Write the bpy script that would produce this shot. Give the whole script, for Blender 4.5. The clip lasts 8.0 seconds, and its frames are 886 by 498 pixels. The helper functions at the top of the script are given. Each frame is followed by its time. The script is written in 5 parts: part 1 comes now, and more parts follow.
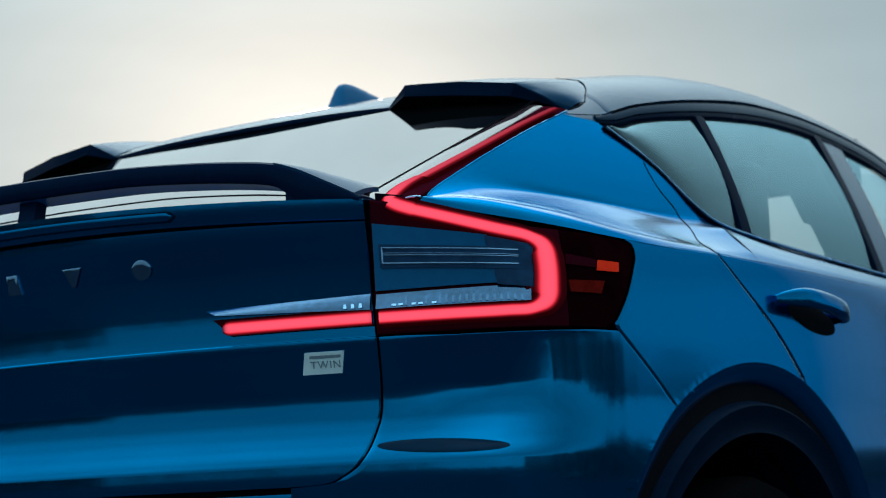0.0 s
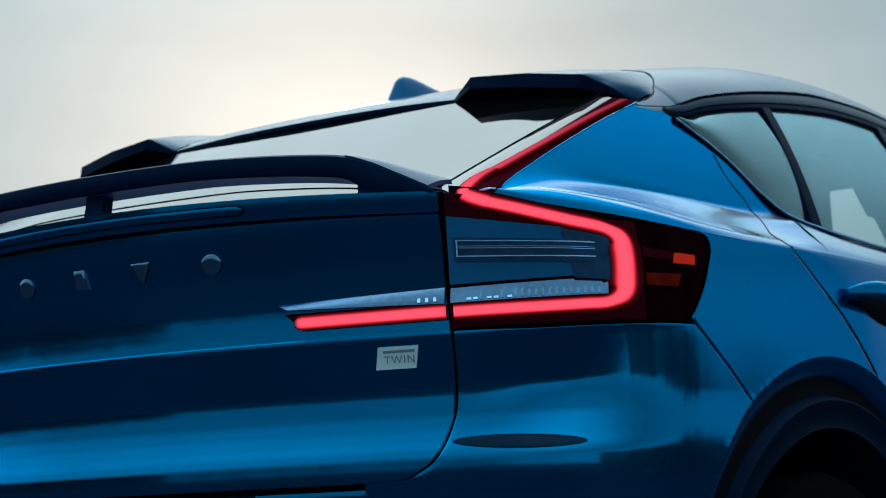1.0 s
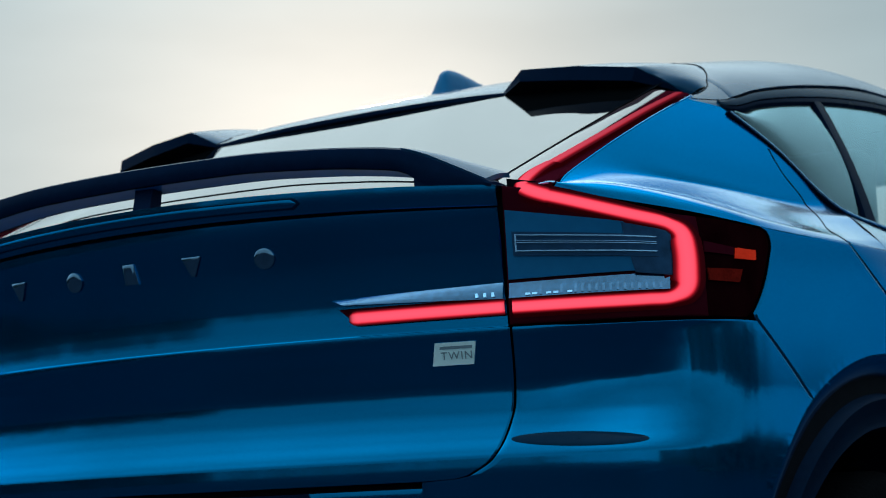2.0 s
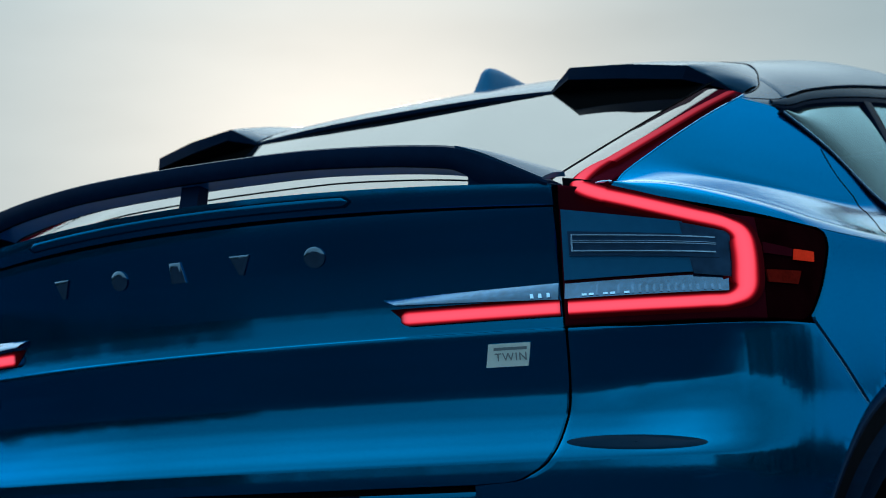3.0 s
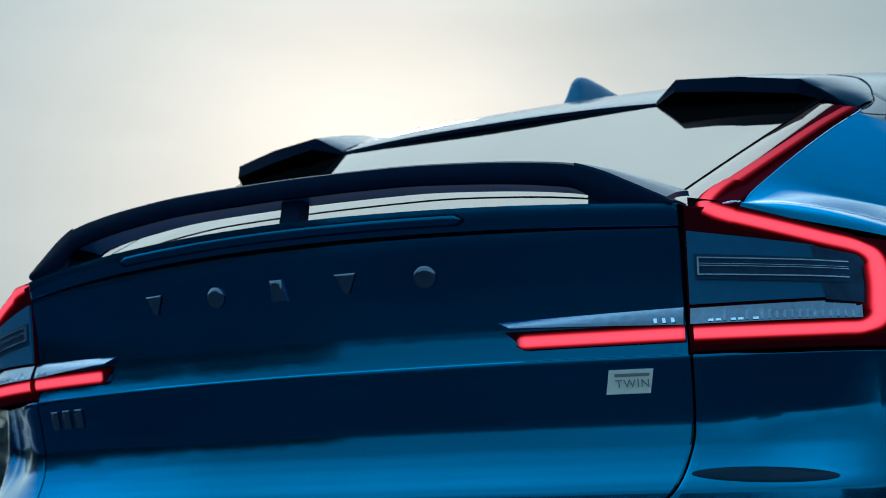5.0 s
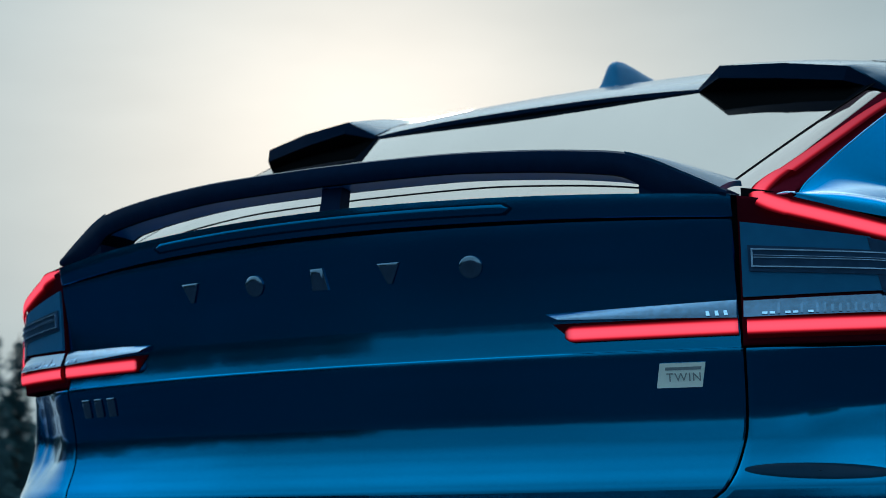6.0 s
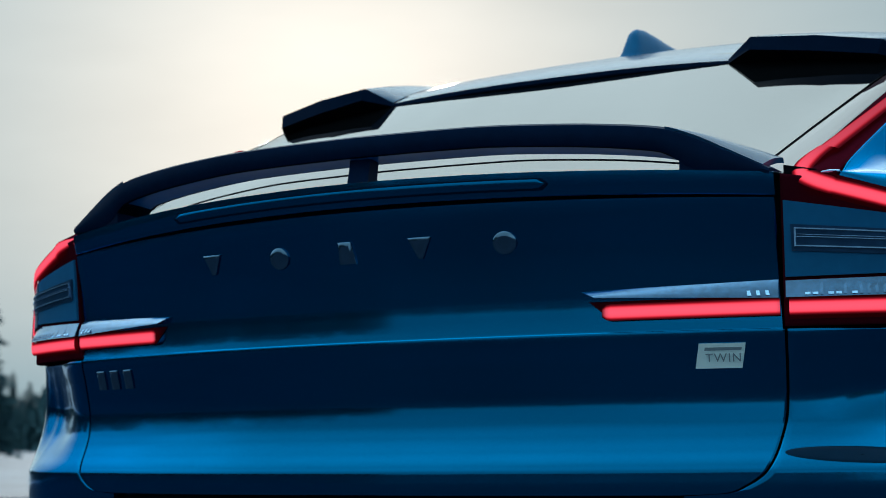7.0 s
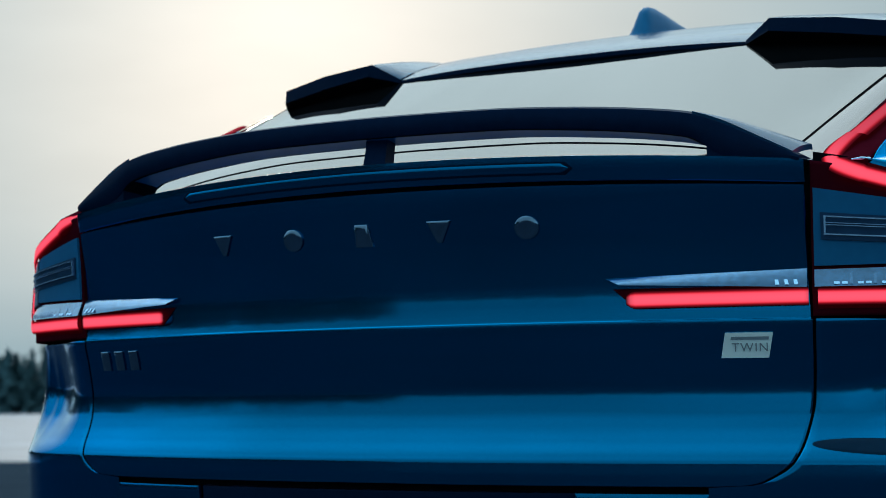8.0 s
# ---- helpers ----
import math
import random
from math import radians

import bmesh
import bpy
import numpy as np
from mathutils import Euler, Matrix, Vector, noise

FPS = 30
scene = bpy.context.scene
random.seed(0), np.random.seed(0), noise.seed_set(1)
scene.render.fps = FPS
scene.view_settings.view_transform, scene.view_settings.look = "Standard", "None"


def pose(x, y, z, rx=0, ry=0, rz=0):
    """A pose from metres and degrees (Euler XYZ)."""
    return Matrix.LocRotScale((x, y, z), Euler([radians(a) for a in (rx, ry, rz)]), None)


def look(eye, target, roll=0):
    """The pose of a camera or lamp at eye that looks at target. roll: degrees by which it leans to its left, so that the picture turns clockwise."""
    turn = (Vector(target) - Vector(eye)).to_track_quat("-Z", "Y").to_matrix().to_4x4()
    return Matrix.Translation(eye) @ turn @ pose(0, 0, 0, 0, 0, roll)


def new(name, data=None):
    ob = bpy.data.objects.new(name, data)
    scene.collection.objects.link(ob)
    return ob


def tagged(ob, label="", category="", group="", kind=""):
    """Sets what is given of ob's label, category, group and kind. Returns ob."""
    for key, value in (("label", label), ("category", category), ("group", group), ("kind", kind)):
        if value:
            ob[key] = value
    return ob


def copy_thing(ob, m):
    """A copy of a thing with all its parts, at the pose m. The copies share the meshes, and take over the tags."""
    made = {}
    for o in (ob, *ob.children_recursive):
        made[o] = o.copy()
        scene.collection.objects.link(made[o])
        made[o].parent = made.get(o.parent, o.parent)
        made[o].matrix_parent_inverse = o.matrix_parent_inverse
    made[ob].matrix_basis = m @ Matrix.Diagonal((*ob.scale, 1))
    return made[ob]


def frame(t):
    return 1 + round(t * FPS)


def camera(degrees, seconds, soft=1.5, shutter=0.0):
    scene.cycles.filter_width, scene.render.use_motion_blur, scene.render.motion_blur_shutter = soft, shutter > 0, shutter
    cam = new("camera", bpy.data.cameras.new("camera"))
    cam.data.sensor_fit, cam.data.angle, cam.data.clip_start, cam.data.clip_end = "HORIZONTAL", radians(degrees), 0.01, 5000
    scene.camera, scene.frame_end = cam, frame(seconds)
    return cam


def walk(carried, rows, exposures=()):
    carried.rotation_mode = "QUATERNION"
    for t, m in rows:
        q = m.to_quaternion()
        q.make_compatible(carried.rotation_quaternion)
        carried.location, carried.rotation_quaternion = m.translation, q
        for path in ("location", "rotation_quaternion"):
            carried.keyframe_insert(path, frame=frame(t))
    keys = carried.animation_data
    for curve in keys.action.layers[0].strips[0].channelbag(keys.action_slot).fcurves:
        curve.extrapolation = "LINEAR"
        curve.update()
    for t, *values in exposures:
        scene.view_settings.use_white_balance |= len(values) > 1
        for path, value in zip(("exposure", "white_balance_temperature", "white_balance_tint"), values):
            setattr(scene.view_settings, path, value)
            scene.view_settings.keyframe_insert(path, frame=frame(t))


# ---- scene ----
cam = camera(26.21, 8.0, soft=0.9)
# seconds, eye x y z, yaw, pitch, roll; x to the car's right, y along its length, z up from the ground
ROWS = [
    (0.0, 2.2118, -2.3262, 0.6776, 32.469, 7.932, 2.564),
    (0.5, 2.1712, -2.3316, 0.6783, 32.963, 7.890, 2.583),
    (1.0, 2.1303, -2.3341, 0.6793, 33.253, 7.896, 2.617),
    (1.5, 2.0860, -2.3343, 0.6815, 33.391, 7.863, 2.589),
    (3.0, 1.9660, -2.3366, 0.6890, 33.681, 7.897, 2.098),
    (3.5, 1.9217, -2.3338, 0.7023, 33.741, 7.903, 1.954),
    (4.0, 1.8733, -2.3335, 0.7141, 33.812, 7.933, 1.788),
    (4.5, 1.8319, -2.3305, 0.7277, 33.916, 7.930, 1.585),
    (5.0, 1.7860, -2.3355, 0.7436, 33.908, 7.758, 1.487),
    (6.5, 1.6521, -2.3315, 0.7854, 33.409, 6.445, 1.002),
    (7.0, 1.5977, -2.3369, 0.8053, 32.786, 5.688, 0.800),
    (7.5, 1.5557, -2.3330, 0.8200, 32.310, 5.185, 0.635),
    (8.0, 1.5082, -2.3371, 0.8369, 31.680, 4.627, 0.390),
]
walk(cam, [(t, pose(x, y, z, 90 + pitch, roll, yaw)) for t, x, y, z, yaw, pitch, roll in ROWS])
# sky and sun levels
SKY_STRENGTH, SUN_STRENGTH = 0.1, 2.0
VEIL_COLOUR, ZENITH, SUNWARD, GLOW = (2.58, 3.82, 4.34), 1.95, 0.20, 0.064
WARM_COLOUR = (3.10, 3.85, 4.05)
CLOUD, CLOUD_EL, LEFT_FILL, RIGHT_FILL = 2.7, 56.0, 0.9, 0.75
cam.data.dof.use_dof, cam.data.dof.focus_distance, cam.data.dof.aperture_fstop = True, 2.55, 8.5

# ---------------------------------------------------------------- world, sun
SUN_AZ, SUN_EL = 36.0, 11.5      # degrees left of the car's heading, degrees up
world = bpy.data.worlds.new("overcast_sky")
scene.world = world
world.use_nodes = True
wn = world.node_tree
wn.nodes.clear()
sky = wn.nodes.new("ShaderNodeTexSky")
sky.sky_type = "NISHITA"
sky.sun_disc = False
sky.sun_elevation = radians(SUN_EL)
sky.sun_rotation = radians(-SUN_AZ)
sky.air_density, sky.dust_density, sky.ozone_density = 1.0, 6.0, 2.0
# thin cloud lets the sun through as a glow that falls off quickly
glow_level = wn.nodes.new("ShaderNodeRGBToBW")
glow_scale = wn.nodes.new("ShaderNodeMath")
glow_scale.operation = "MULTIPLY"
glow_scale.inputs[1].default_value = GLOW / 50.0 ** 0.55
glow_power = wn.nodes.new("ShaderNodeMath")
glow_power.operation = "POWER"
glow_power.inputs[1].default_value = 0.55
glow_mul = wn.nodes.new("ShaderNodeMix")
glow_mul.data_type, glow_mul.blend_type = "RGBA", "MULTIPLY"
glow_mul.inputs[0].default_value = 1.0
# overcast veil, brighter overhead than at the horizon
way_up = wn.nodes.new("ShaderNodeSeparateXYZ")
rise = wn.nodes.new("ShaderNodeMapRange")
rise.inputs[1].default_value, rise.inputs[2].default_value = 0.30, 1.0
rise.inputs[3].default_value, rise.inputs[4].default_value = 1.0, ZENITH
veil_mul = wn.nodes.new("ShaderNodeMix")
veil_mul.data_type, veil_mul.blend_type = "RGBA", "MULTIPLY"
veil_mul.inputs[0].default_value = 1.0
veil_tint = wn.nodes.new("ShaderNodeMix")
veil_tint.data_type = "RGBA"
veil_tint.inputs[6].default_value, veil_tint.inputs[7].default_value = (*VEIL_COLOUR, 1), (*WARM_COLOUR, 1)
wn.links.new(veil_tint.outputs[2], veil_mul.inputs[6])
veil = wn.nodes.new("ShaderNodeMix")
veil.data_type, veil.blend_type = "RGBA", "ADD"
veil.inputs[0].default_value = 1.0
wn.links.new(sky.outputs[0], glow_level.inputs[0])
wn.links.new(glow_level.outputs[0], glow_power.inputs[0])
wn.links.new(glow_power.outputs[0], glow_scale.inputs[0])
glow_pale = wn.nodes.new("ShaderNodeHueSaturation")
glow_pale.inputs["Saturation"].default_value = 0.68
wn.links.new(sky.outputs[0], glow_pale.inputs["Color"])
glow_warm = wn.nodes.new("ShaderNodeMix")
glow_warm.data_type, glow_warm.blend_type = "RGBA", "MULTIPLY"
glow_warm.inputs[0].default_value = 1.0
glow_warm.inputs[7].default_value = (1.18, 1.02, 0.94, 1)
wn.links.new(glow_pale.outputs[0], glow_warm.inputs[6])
wn.links.new(glow_warm.outputs[2], glow_mul.inputs[6])
wn.links.new(glow_scale.outputs[0], glow_mul.inputs[7])
wn.links.new(way_up.outputs[2], rise.inputs[0])
side_way = wn.nodes.new("ShaderNodeVectorMath")
side_way.operation = "DOT_PRODUCT"
side_way.inputs[1].default_value = (-1.0, 0.0, 0)
side_rise = wn.nodes.new("ShaderNodeMath")
side_rise.operation = "MULTIPLY_ADD"
side_rise.inputs[1].default_value, side_rise.inputs[2].default_value = SUNWARD, 1.0
# brighter patch added to the unseen sky far left, to light the car
left_over = wn.nodes.new("ShaderNodeMapRange")
left_over.inputs[1].default_value, left_over.inputs[2].default_value = 0.75, 1.0
left_over.inputs[3].default_value, left_over.inputs[4].default_value = 0.0, LEFT_FILL
left_sum = wn.nodes.new("ShaderNodeMath")
left_sum.operation = "ADD"
# brighter low band added to the unseen sky on the right, for the flank's reflections
right_over, right_low = wn.nodes.new("ShaderNodeMapRange"), wn.nodes.new("ShaderNodeMapRange")
right_over.inputs[1].default_value, right_over.inputs[2].default_value = 0.05, -0.55
right_over.inputs[3].default_value, right_over.inputs[4].default_value = 0.0, RIGHT_FILL
right_low.inputs[1].default_value, right_low.inputs[2].default_value = 0.12, 0.45
right_low.inputs[3].default_value, right_low.inputs[4].default_value = 1.0, 0.0
right_add = wn.nodes.new("ShaderNodeMath")
right_add.operation = "MULTIPLY_ADD"
both = wn.nodes.new("ShaderNodeMath")
both.operation = "MULTIPLY"
wn.links.new(side_way.outputs["Value"], side_rise.inputs[0])
wn.links.new(rise.outputs[0], both.inputs[0])
wn.links.new(side_way.outputs["Value"], left_over.inputs[0])
wn.links.new(side_rise.outputs[0], left_sum.inputs[0])
wn.links.new(left_over.outputs[0], left_sum.inputs[1])
wn.links.new(side_way.outputs["Value"], right_over.inputs[0])
wn.links.new(way_up.outputs[2], right_low.inputs[0])
wn.links.new(right_over.outputs[0], right_add.inputs[0])
wn.links.new(right_low.outputs[0], right_add.inputs[1])
wn.links.new(left_sum.outputs[0], right_add.inputs[2])
wn.links.new(right_add.outputs[0], both.inputs[1])
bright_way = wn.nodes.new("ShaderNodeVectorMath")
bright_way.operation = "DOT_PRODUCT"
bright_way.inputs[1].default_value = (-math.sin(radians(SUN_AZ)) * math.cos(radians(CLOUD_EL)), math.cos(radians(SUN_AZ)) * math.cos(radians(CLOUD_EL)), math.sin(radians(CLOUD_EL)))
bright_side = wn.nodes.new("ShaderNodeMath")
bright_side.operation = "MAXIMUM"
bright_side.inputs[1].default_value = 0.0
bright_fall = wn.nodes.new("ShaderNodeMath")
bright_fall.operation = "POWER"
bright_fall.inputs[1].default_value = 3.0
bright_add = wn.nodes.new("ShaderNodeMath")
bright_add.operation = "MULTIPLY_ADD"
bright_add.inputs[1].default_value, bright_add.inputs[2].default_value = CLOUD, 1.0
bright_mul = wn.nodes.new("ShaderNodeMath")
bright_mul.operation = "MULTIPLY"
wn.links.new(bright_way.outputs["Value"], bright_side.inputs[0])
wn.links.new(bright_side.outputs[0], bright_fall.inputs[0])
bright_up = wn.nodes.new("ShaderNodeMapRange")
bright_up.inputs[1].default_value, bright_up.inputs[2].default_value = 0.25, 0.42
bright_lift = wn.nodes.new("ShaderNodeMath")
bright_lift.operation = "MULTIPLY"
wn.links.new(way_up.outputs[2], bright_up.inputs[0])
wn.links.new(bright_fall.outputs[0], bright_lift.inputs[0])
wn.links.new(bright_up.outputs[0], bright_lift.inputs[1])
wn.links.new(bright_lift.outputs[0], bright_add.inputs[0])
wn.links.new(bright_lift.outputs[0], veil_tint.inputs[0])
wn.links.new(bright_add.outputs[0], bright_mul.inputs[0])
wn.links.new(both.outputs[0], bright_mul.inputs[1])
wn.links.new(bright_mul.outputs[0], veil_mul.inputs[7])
wn.links.new(veil_mul.outputs[2], veil.inputs[7])
cloud_co = wn.nodes.new("ShaderNodeTexCoord")
cloud_map = wn.nodes.new("ShaderNodeMapping")
cloud_map.inputs["Scale"].default_value = (1.6, 1.6, 5.0)
cloud = wn.nodes.new("ShaderNodeTexNoise")
cloud.inputs["Scale"].default_value, cloud.inputs["Detail"].default_value = 2.2, 5.0
cloud_ramp = wn.nodes.new("ShaderNodeMapRange")
cloud_ramp.inputs[1].default_value, cloud_ramp.inputs[2].default_value = 0.3, 0.75
cloud_ramp.inputs[3].default_value, cloud_ramp.inputs[4].default_value = 0.9, 1.1
cloud_mul = wn.nodes.new("ShaderNodeMix")
cloud_mul.data_type, cloud_mul.blend_type = "RGBA", "MULTIPLY"
cloud_mul.inputs[0].default_value = 1.0
back = wn.nodes.new("ShaderNodeBackground")
back.inputs["Strength"].default_value = SKY_STRENGTH
wout = wn.nodes.new("ShaderNodeOutputWorld")
wn.links.new(glow_mul.outputs[2], veil.inputs[6])
wn.links.new(cloud_co.outputs["Generated"], way_up.inputs[0])
wn.links.new(cloud_co.outputs["Generated"], side_way.inputs[0])
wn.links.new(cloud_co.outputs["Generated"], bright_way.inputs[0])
wn.links.new(cloud_co.outputs["Generated"], cloud_map.inputs[0])
wn.links.new(cloud_map.outputs[0], cloud.inputs["Vector"])
wn.links.new(cloud.outputs[0], cloud_ramp.inputs[0])
wn.links.new(veil.outputs[2], cloud_mul.inputs[6])
wn.links.new(cloud_ramp.outputs[0], cloud_mul.inputs[7])
wn.links.new(cloud_mul.outputs[2], back.inputs["Color"])
wn.links.new(back.outputs[0], wout.inputs["Surface"])

sun_data = bpy.data.lights.new("sun", "SUN")
sun_data.energy, sun_data.angle, sun_data.color = SUN_STRENGTH, radians(7), (1.0, 0.93, 0.82)
sun = new("sun", sun_data)
_a, _e = radians(SUN_AZ), radians(SUN_EL)
sun_way = Vector((-math.sin(_a) * math.cos(_e), math.cos(_a) * math.cos(_e), math.sin(_e)))
sun.matrix_world = look(sun_way * 50, (0, 0, 0))


# ---------------------------------------------------------------- materials
def material(name, colour, rough=0.5, metal=0.0, coat=0.0, coat_rough=0.03, ior=1.5, vary=0.12, grain=60.0,
             stain=2.0, bump=0.0, bump_scale=200.0, rough_vary=0.06, emission=None, strength=0.0, gloss_level=0.5,
             coat_ior=1.5, edge_tint=(1, 1, 1)):
    """A surface with variation at two scales, wear in its gloss and fine relief."""
    m = bpy.data.materials.new(name)
    m.use_nodes = True
    nt = m.node_tree
    n, link = nt.nodes, nt.links
    p = n["Principled BSDF"]
    co = n.new("ShaderNodeTexCoord")
    fine, broad = n.new("ShaderNodeTexNoise"), n.new("ShaderNodeTexNoise")
    fine.inputs["Scale"].default_value, fine.inputs["Detail"].default_value = grain, 4.0
    broad.inputs["Scale"].default_value, broad.inputs["Detail"].default_value = stain, 3.0
    link.new(co.outputs["Object"], fine.inputs["Vector"])
    link.new(co.outputs["Object"], broad.inputs["Vector"])
    add = n.new("ShaderNodeMath")
    add.operation = "ADD"
    link.new(fine.outputs[0], add.inputs[0])
    link.new(broad.outputs[0], add.inputs[1])
    tone = n.new("ShaderNodeMapRange")
    tone.inputs[1].default_value, tone.inputs[2].default_value = 0.6, 1.4
    tone.inputs[3].default_value, tone.inputs[4].default_value = 1 - vary, 1 + vary
    link.new(add.outputs[0], tone.inputs[0])
    mul = n.new("ShaderNodeMix")
    mul.data_type, mul.blend_type = "RGBA", "MULTIPLY"
    mul.inputs[0].default_value = 1.0
    mul.inputs[6].default_value = (*colour, 1)
    link.new(tone.outputs[0], mul.inputs[7])
    link.new(mul.outputs[2], p.inputs["Base Color"])
    gloss = n.new("ShaderNodeMapRange")
    gloss.inputs[1].default_value, gloss.inputs[2].default_value = 0.3, 0.7
    gloss.inputs[3].default_value, gloss.inputs[4].default_value = max(0.0, rough - rough_vary), rough + rough_vary
    link.new(broad.outputs[0], gloss.inputs[0])
    link.new(gloss.outputs[0], p.inputs["Roughness"])
    p.inputs["Metallic"].default_value = metal
    p.inputs["IOR"].default_value = ior
    p.inputs["Specular IOR Level"].default_value = gloss_level
    p.inputs["Coat Weight"].default_value = coat
    p.inputs["Coat Roughness"].default_value = coat_rough
    p.inputs["Coat IOR"].default_value = coat_ior
    p.inputs["Specular Tint"].default_value = (*edge_tint, 1)
    if bump:
        b = n.new("ShaderNodeBump")
        b.inputs["Strength"].default_value, b.inputs["Distance"].default_value = bump, 0.01
        relief = n.new("ShaderNodeTexNoise")
        relief.inputs["Scale"].default_value, relief.inputs["Detail"].default_value = bump_scale, 5.0
        link.new(co.outputs["Object"], relief.inputs["Vector"])
        link.new(relief.outputs[0], b.inputs["Height"])
        link.new(b.outputs[0], p.inputs["Normal"])
    if emission:
        p.inputs["Emission Color"].default_value = (*emission, 1)
        p.inputs["Emission Strength"].default_value = strength
    return m


def glass_material(name, tint, ior, coat=0.0):
    """Clear pane: a tinted see-through part under a glossy coat that grows towards grazing sight."""
    m = bpy.data.materials.new(name)
    m.use_nodes = True
    nt = m.node_tree
    nt.nodes.clear()
    facing, fifth, fres = nt.nodes.new("ShaderNodeLayerWeight"), nt.nodes.new("ShaderNodeMath"), nt.nodes.new("ShaderNodeMapRange")
    facing.inputs["Blend"].default_value = 0.5
    fifth.operation = "POWER"
    fifth.inputs[1].default_value = 5.0
    fres.inputs[3].default_value, fres.inputs[4].default_value = ((ior - 1) / (ior + 1)) ** 2, 1.0
    nt.links.new(facing.outputs["Facing"], fifth.inputs[0])
    nt.links.new(fifth.outputs[0], fres.inputs[0])
    clear = nt.nodes.new("ShaderNodeBsdfTransparent")
    clear.inputs[0].default_value = (*tint, 1)
    gloss = nt.nodes.new("ShaderNodeBsdfGlossy")
    gloss.inputs["Roughness"].default_value = 0.015
    gloss.inputs["Color"].default_value = (0.55, 0.88, 1.0, 1)
    mix = nt.nodes.new("ShaderNodeMixShader")
    out = nt.nodes.new("ShaderNodeOutputMaterial")
    coating = nt.nodes.new("ShaderNodeMath")
    coating.operation, coating.use_clamp = "ADD", True
    coating.inputs[1].default_value = coat
    nt.links.new(fres.outputs[0], coating.inputs[0])
    nt.links.new(coating.outputs[0], mix.inputs[0])
    nt.links.new(clear.outputs[0], mix.inputs[1])
    nt.links.new(gloss.outputs[0], mix.inputs[2])
    nt.links.new(mix.outputs[0], out.inputs[0])
    return m


def metallic_paint(name, colour, sharp=0.72, rough=0.10, soft_rough=0.24):
    """Coloured metallic lacquer: a sharp mirror of the surroundings over a softer sheen of flakes."""
    m = bpy.data.materials.new(name)
    m.use_nodes = True
    nt = m.node_tree
    n, link = nt.nodes, nt.links
    co = n.new("ShaderNodeTexCoord")
    flake, broad, peel = n.new("ShaderNodeTexNoise"), n.new("ShaderNodeTexNoise"), n.new("ShaderNodeTexNoise")
    flake.inputs["Scale"].default_value, flake.inputs["Detail"].default_value = 900.0, 3.0
    broad.inputs["Scale"].default_value, broad.inputs["Detail"].default_value = 1.6, 3.0
    peel.inputs["Scale"].default_value, peel.inputs["Detail"].default_value = 90.0, 2.0
    for tex in (flake, broad, peel):
        link.new(co.outputs["Object"], tex.inputs["Vector"])
    both_tex = n.new("ShaderNodeMath")
    both_tex.operation = "ADD"
    link.new(flake.outputs[0], both_tex.inputs[0])
    link.new(broad.outputs[0], both_tex.inputs[1])
    tone = n.new("ShaderNodeMapRange")
    tone.inputs[1].default_value, tone.inputs[2].default_value = 0.6, 1.4
    tone.inputs[3].default_value, tone.inputs[4].default_value = 0.93, 1.07
    link.new(both_tex.outputs[0], tone.inputs[0])
    mul = n.new("ShaderNodeMix")
    mul.data_type, mul.blend_type = "RGBA", "MULTIPLY"
    mul.inputs[0].default_value = 1.0
    mul.inputs[6].default_value = (*colour, 1)
    link.new(tone.outputs[0], mul.inputs[7])
    relief = n.new("ShaderNodeBump")
    relief.inputs["Strength"].default_value, relief.inputs["Distance"].default_value = 0.02, 0.002
    link.new(peel.outputs[0], relief.inputs["Height"])
    top, under = n["Principled BSDF"], n.new("ShaderNodeBsdfPrincipled")
    for p, r, tint in ((top, rough, (0.10, 0.62, 0.92)), (under, soft_rough, (0.10, 0.62, 0.92))):
        p.inputs["Metallic"].default_value = 1.0
        p.inputs["Roughness"].default_value = r
        p.inputs["Specular Tint"].default_value = (*tint, 1)
        link.new(mul.outputs[2], p.inputs["Base Color"])
    link.new(relief.outputs[0], top.inputs["Normal"])
    mix = n.new("ShaderNodeMixShader")
    mix.inputs[0].default_value = sharp
    link.new(under.outputs[0], mix.inputs[1])
    link.new(top.outputs[0], mix.inputs[2])
    # clear lacquer that mirrors plainly towards grazing sight
    fres, strong, lacquer, over = n.new("ShaderNodeFresnel"), n.new("ShaderNodeMapRange"), n.new("ShaderNodeBsdfGlossy"), n.new("ShaderNodeMixShader")
    fres.inputs["IOR"].default_value = 1.5
    strong.inputs[1].default_value, strong.inputs[2].default_value, strong.inputs[3].default_value, strong.inputs[4].default_value = 0.16, 0.50, 0.0, 0.88
    lacquer.inputs["Roughness"].default_value = 0.14
    lacquer.inputs["Color"].default_value = (0.95, 0.98, 1.0, 1)
    link.new(fres.outputs[0], strong.inputs[0])
    link.new(strong.outputs[0], over.inputs[0])
    link.new(mix.outputs[0], over.inputs[1])
    link.new(lacquer.outputs[0], over.inputs[2])
    link.new(over.outputs[0], n["Material Output"].inputs["Surface"])
    return m


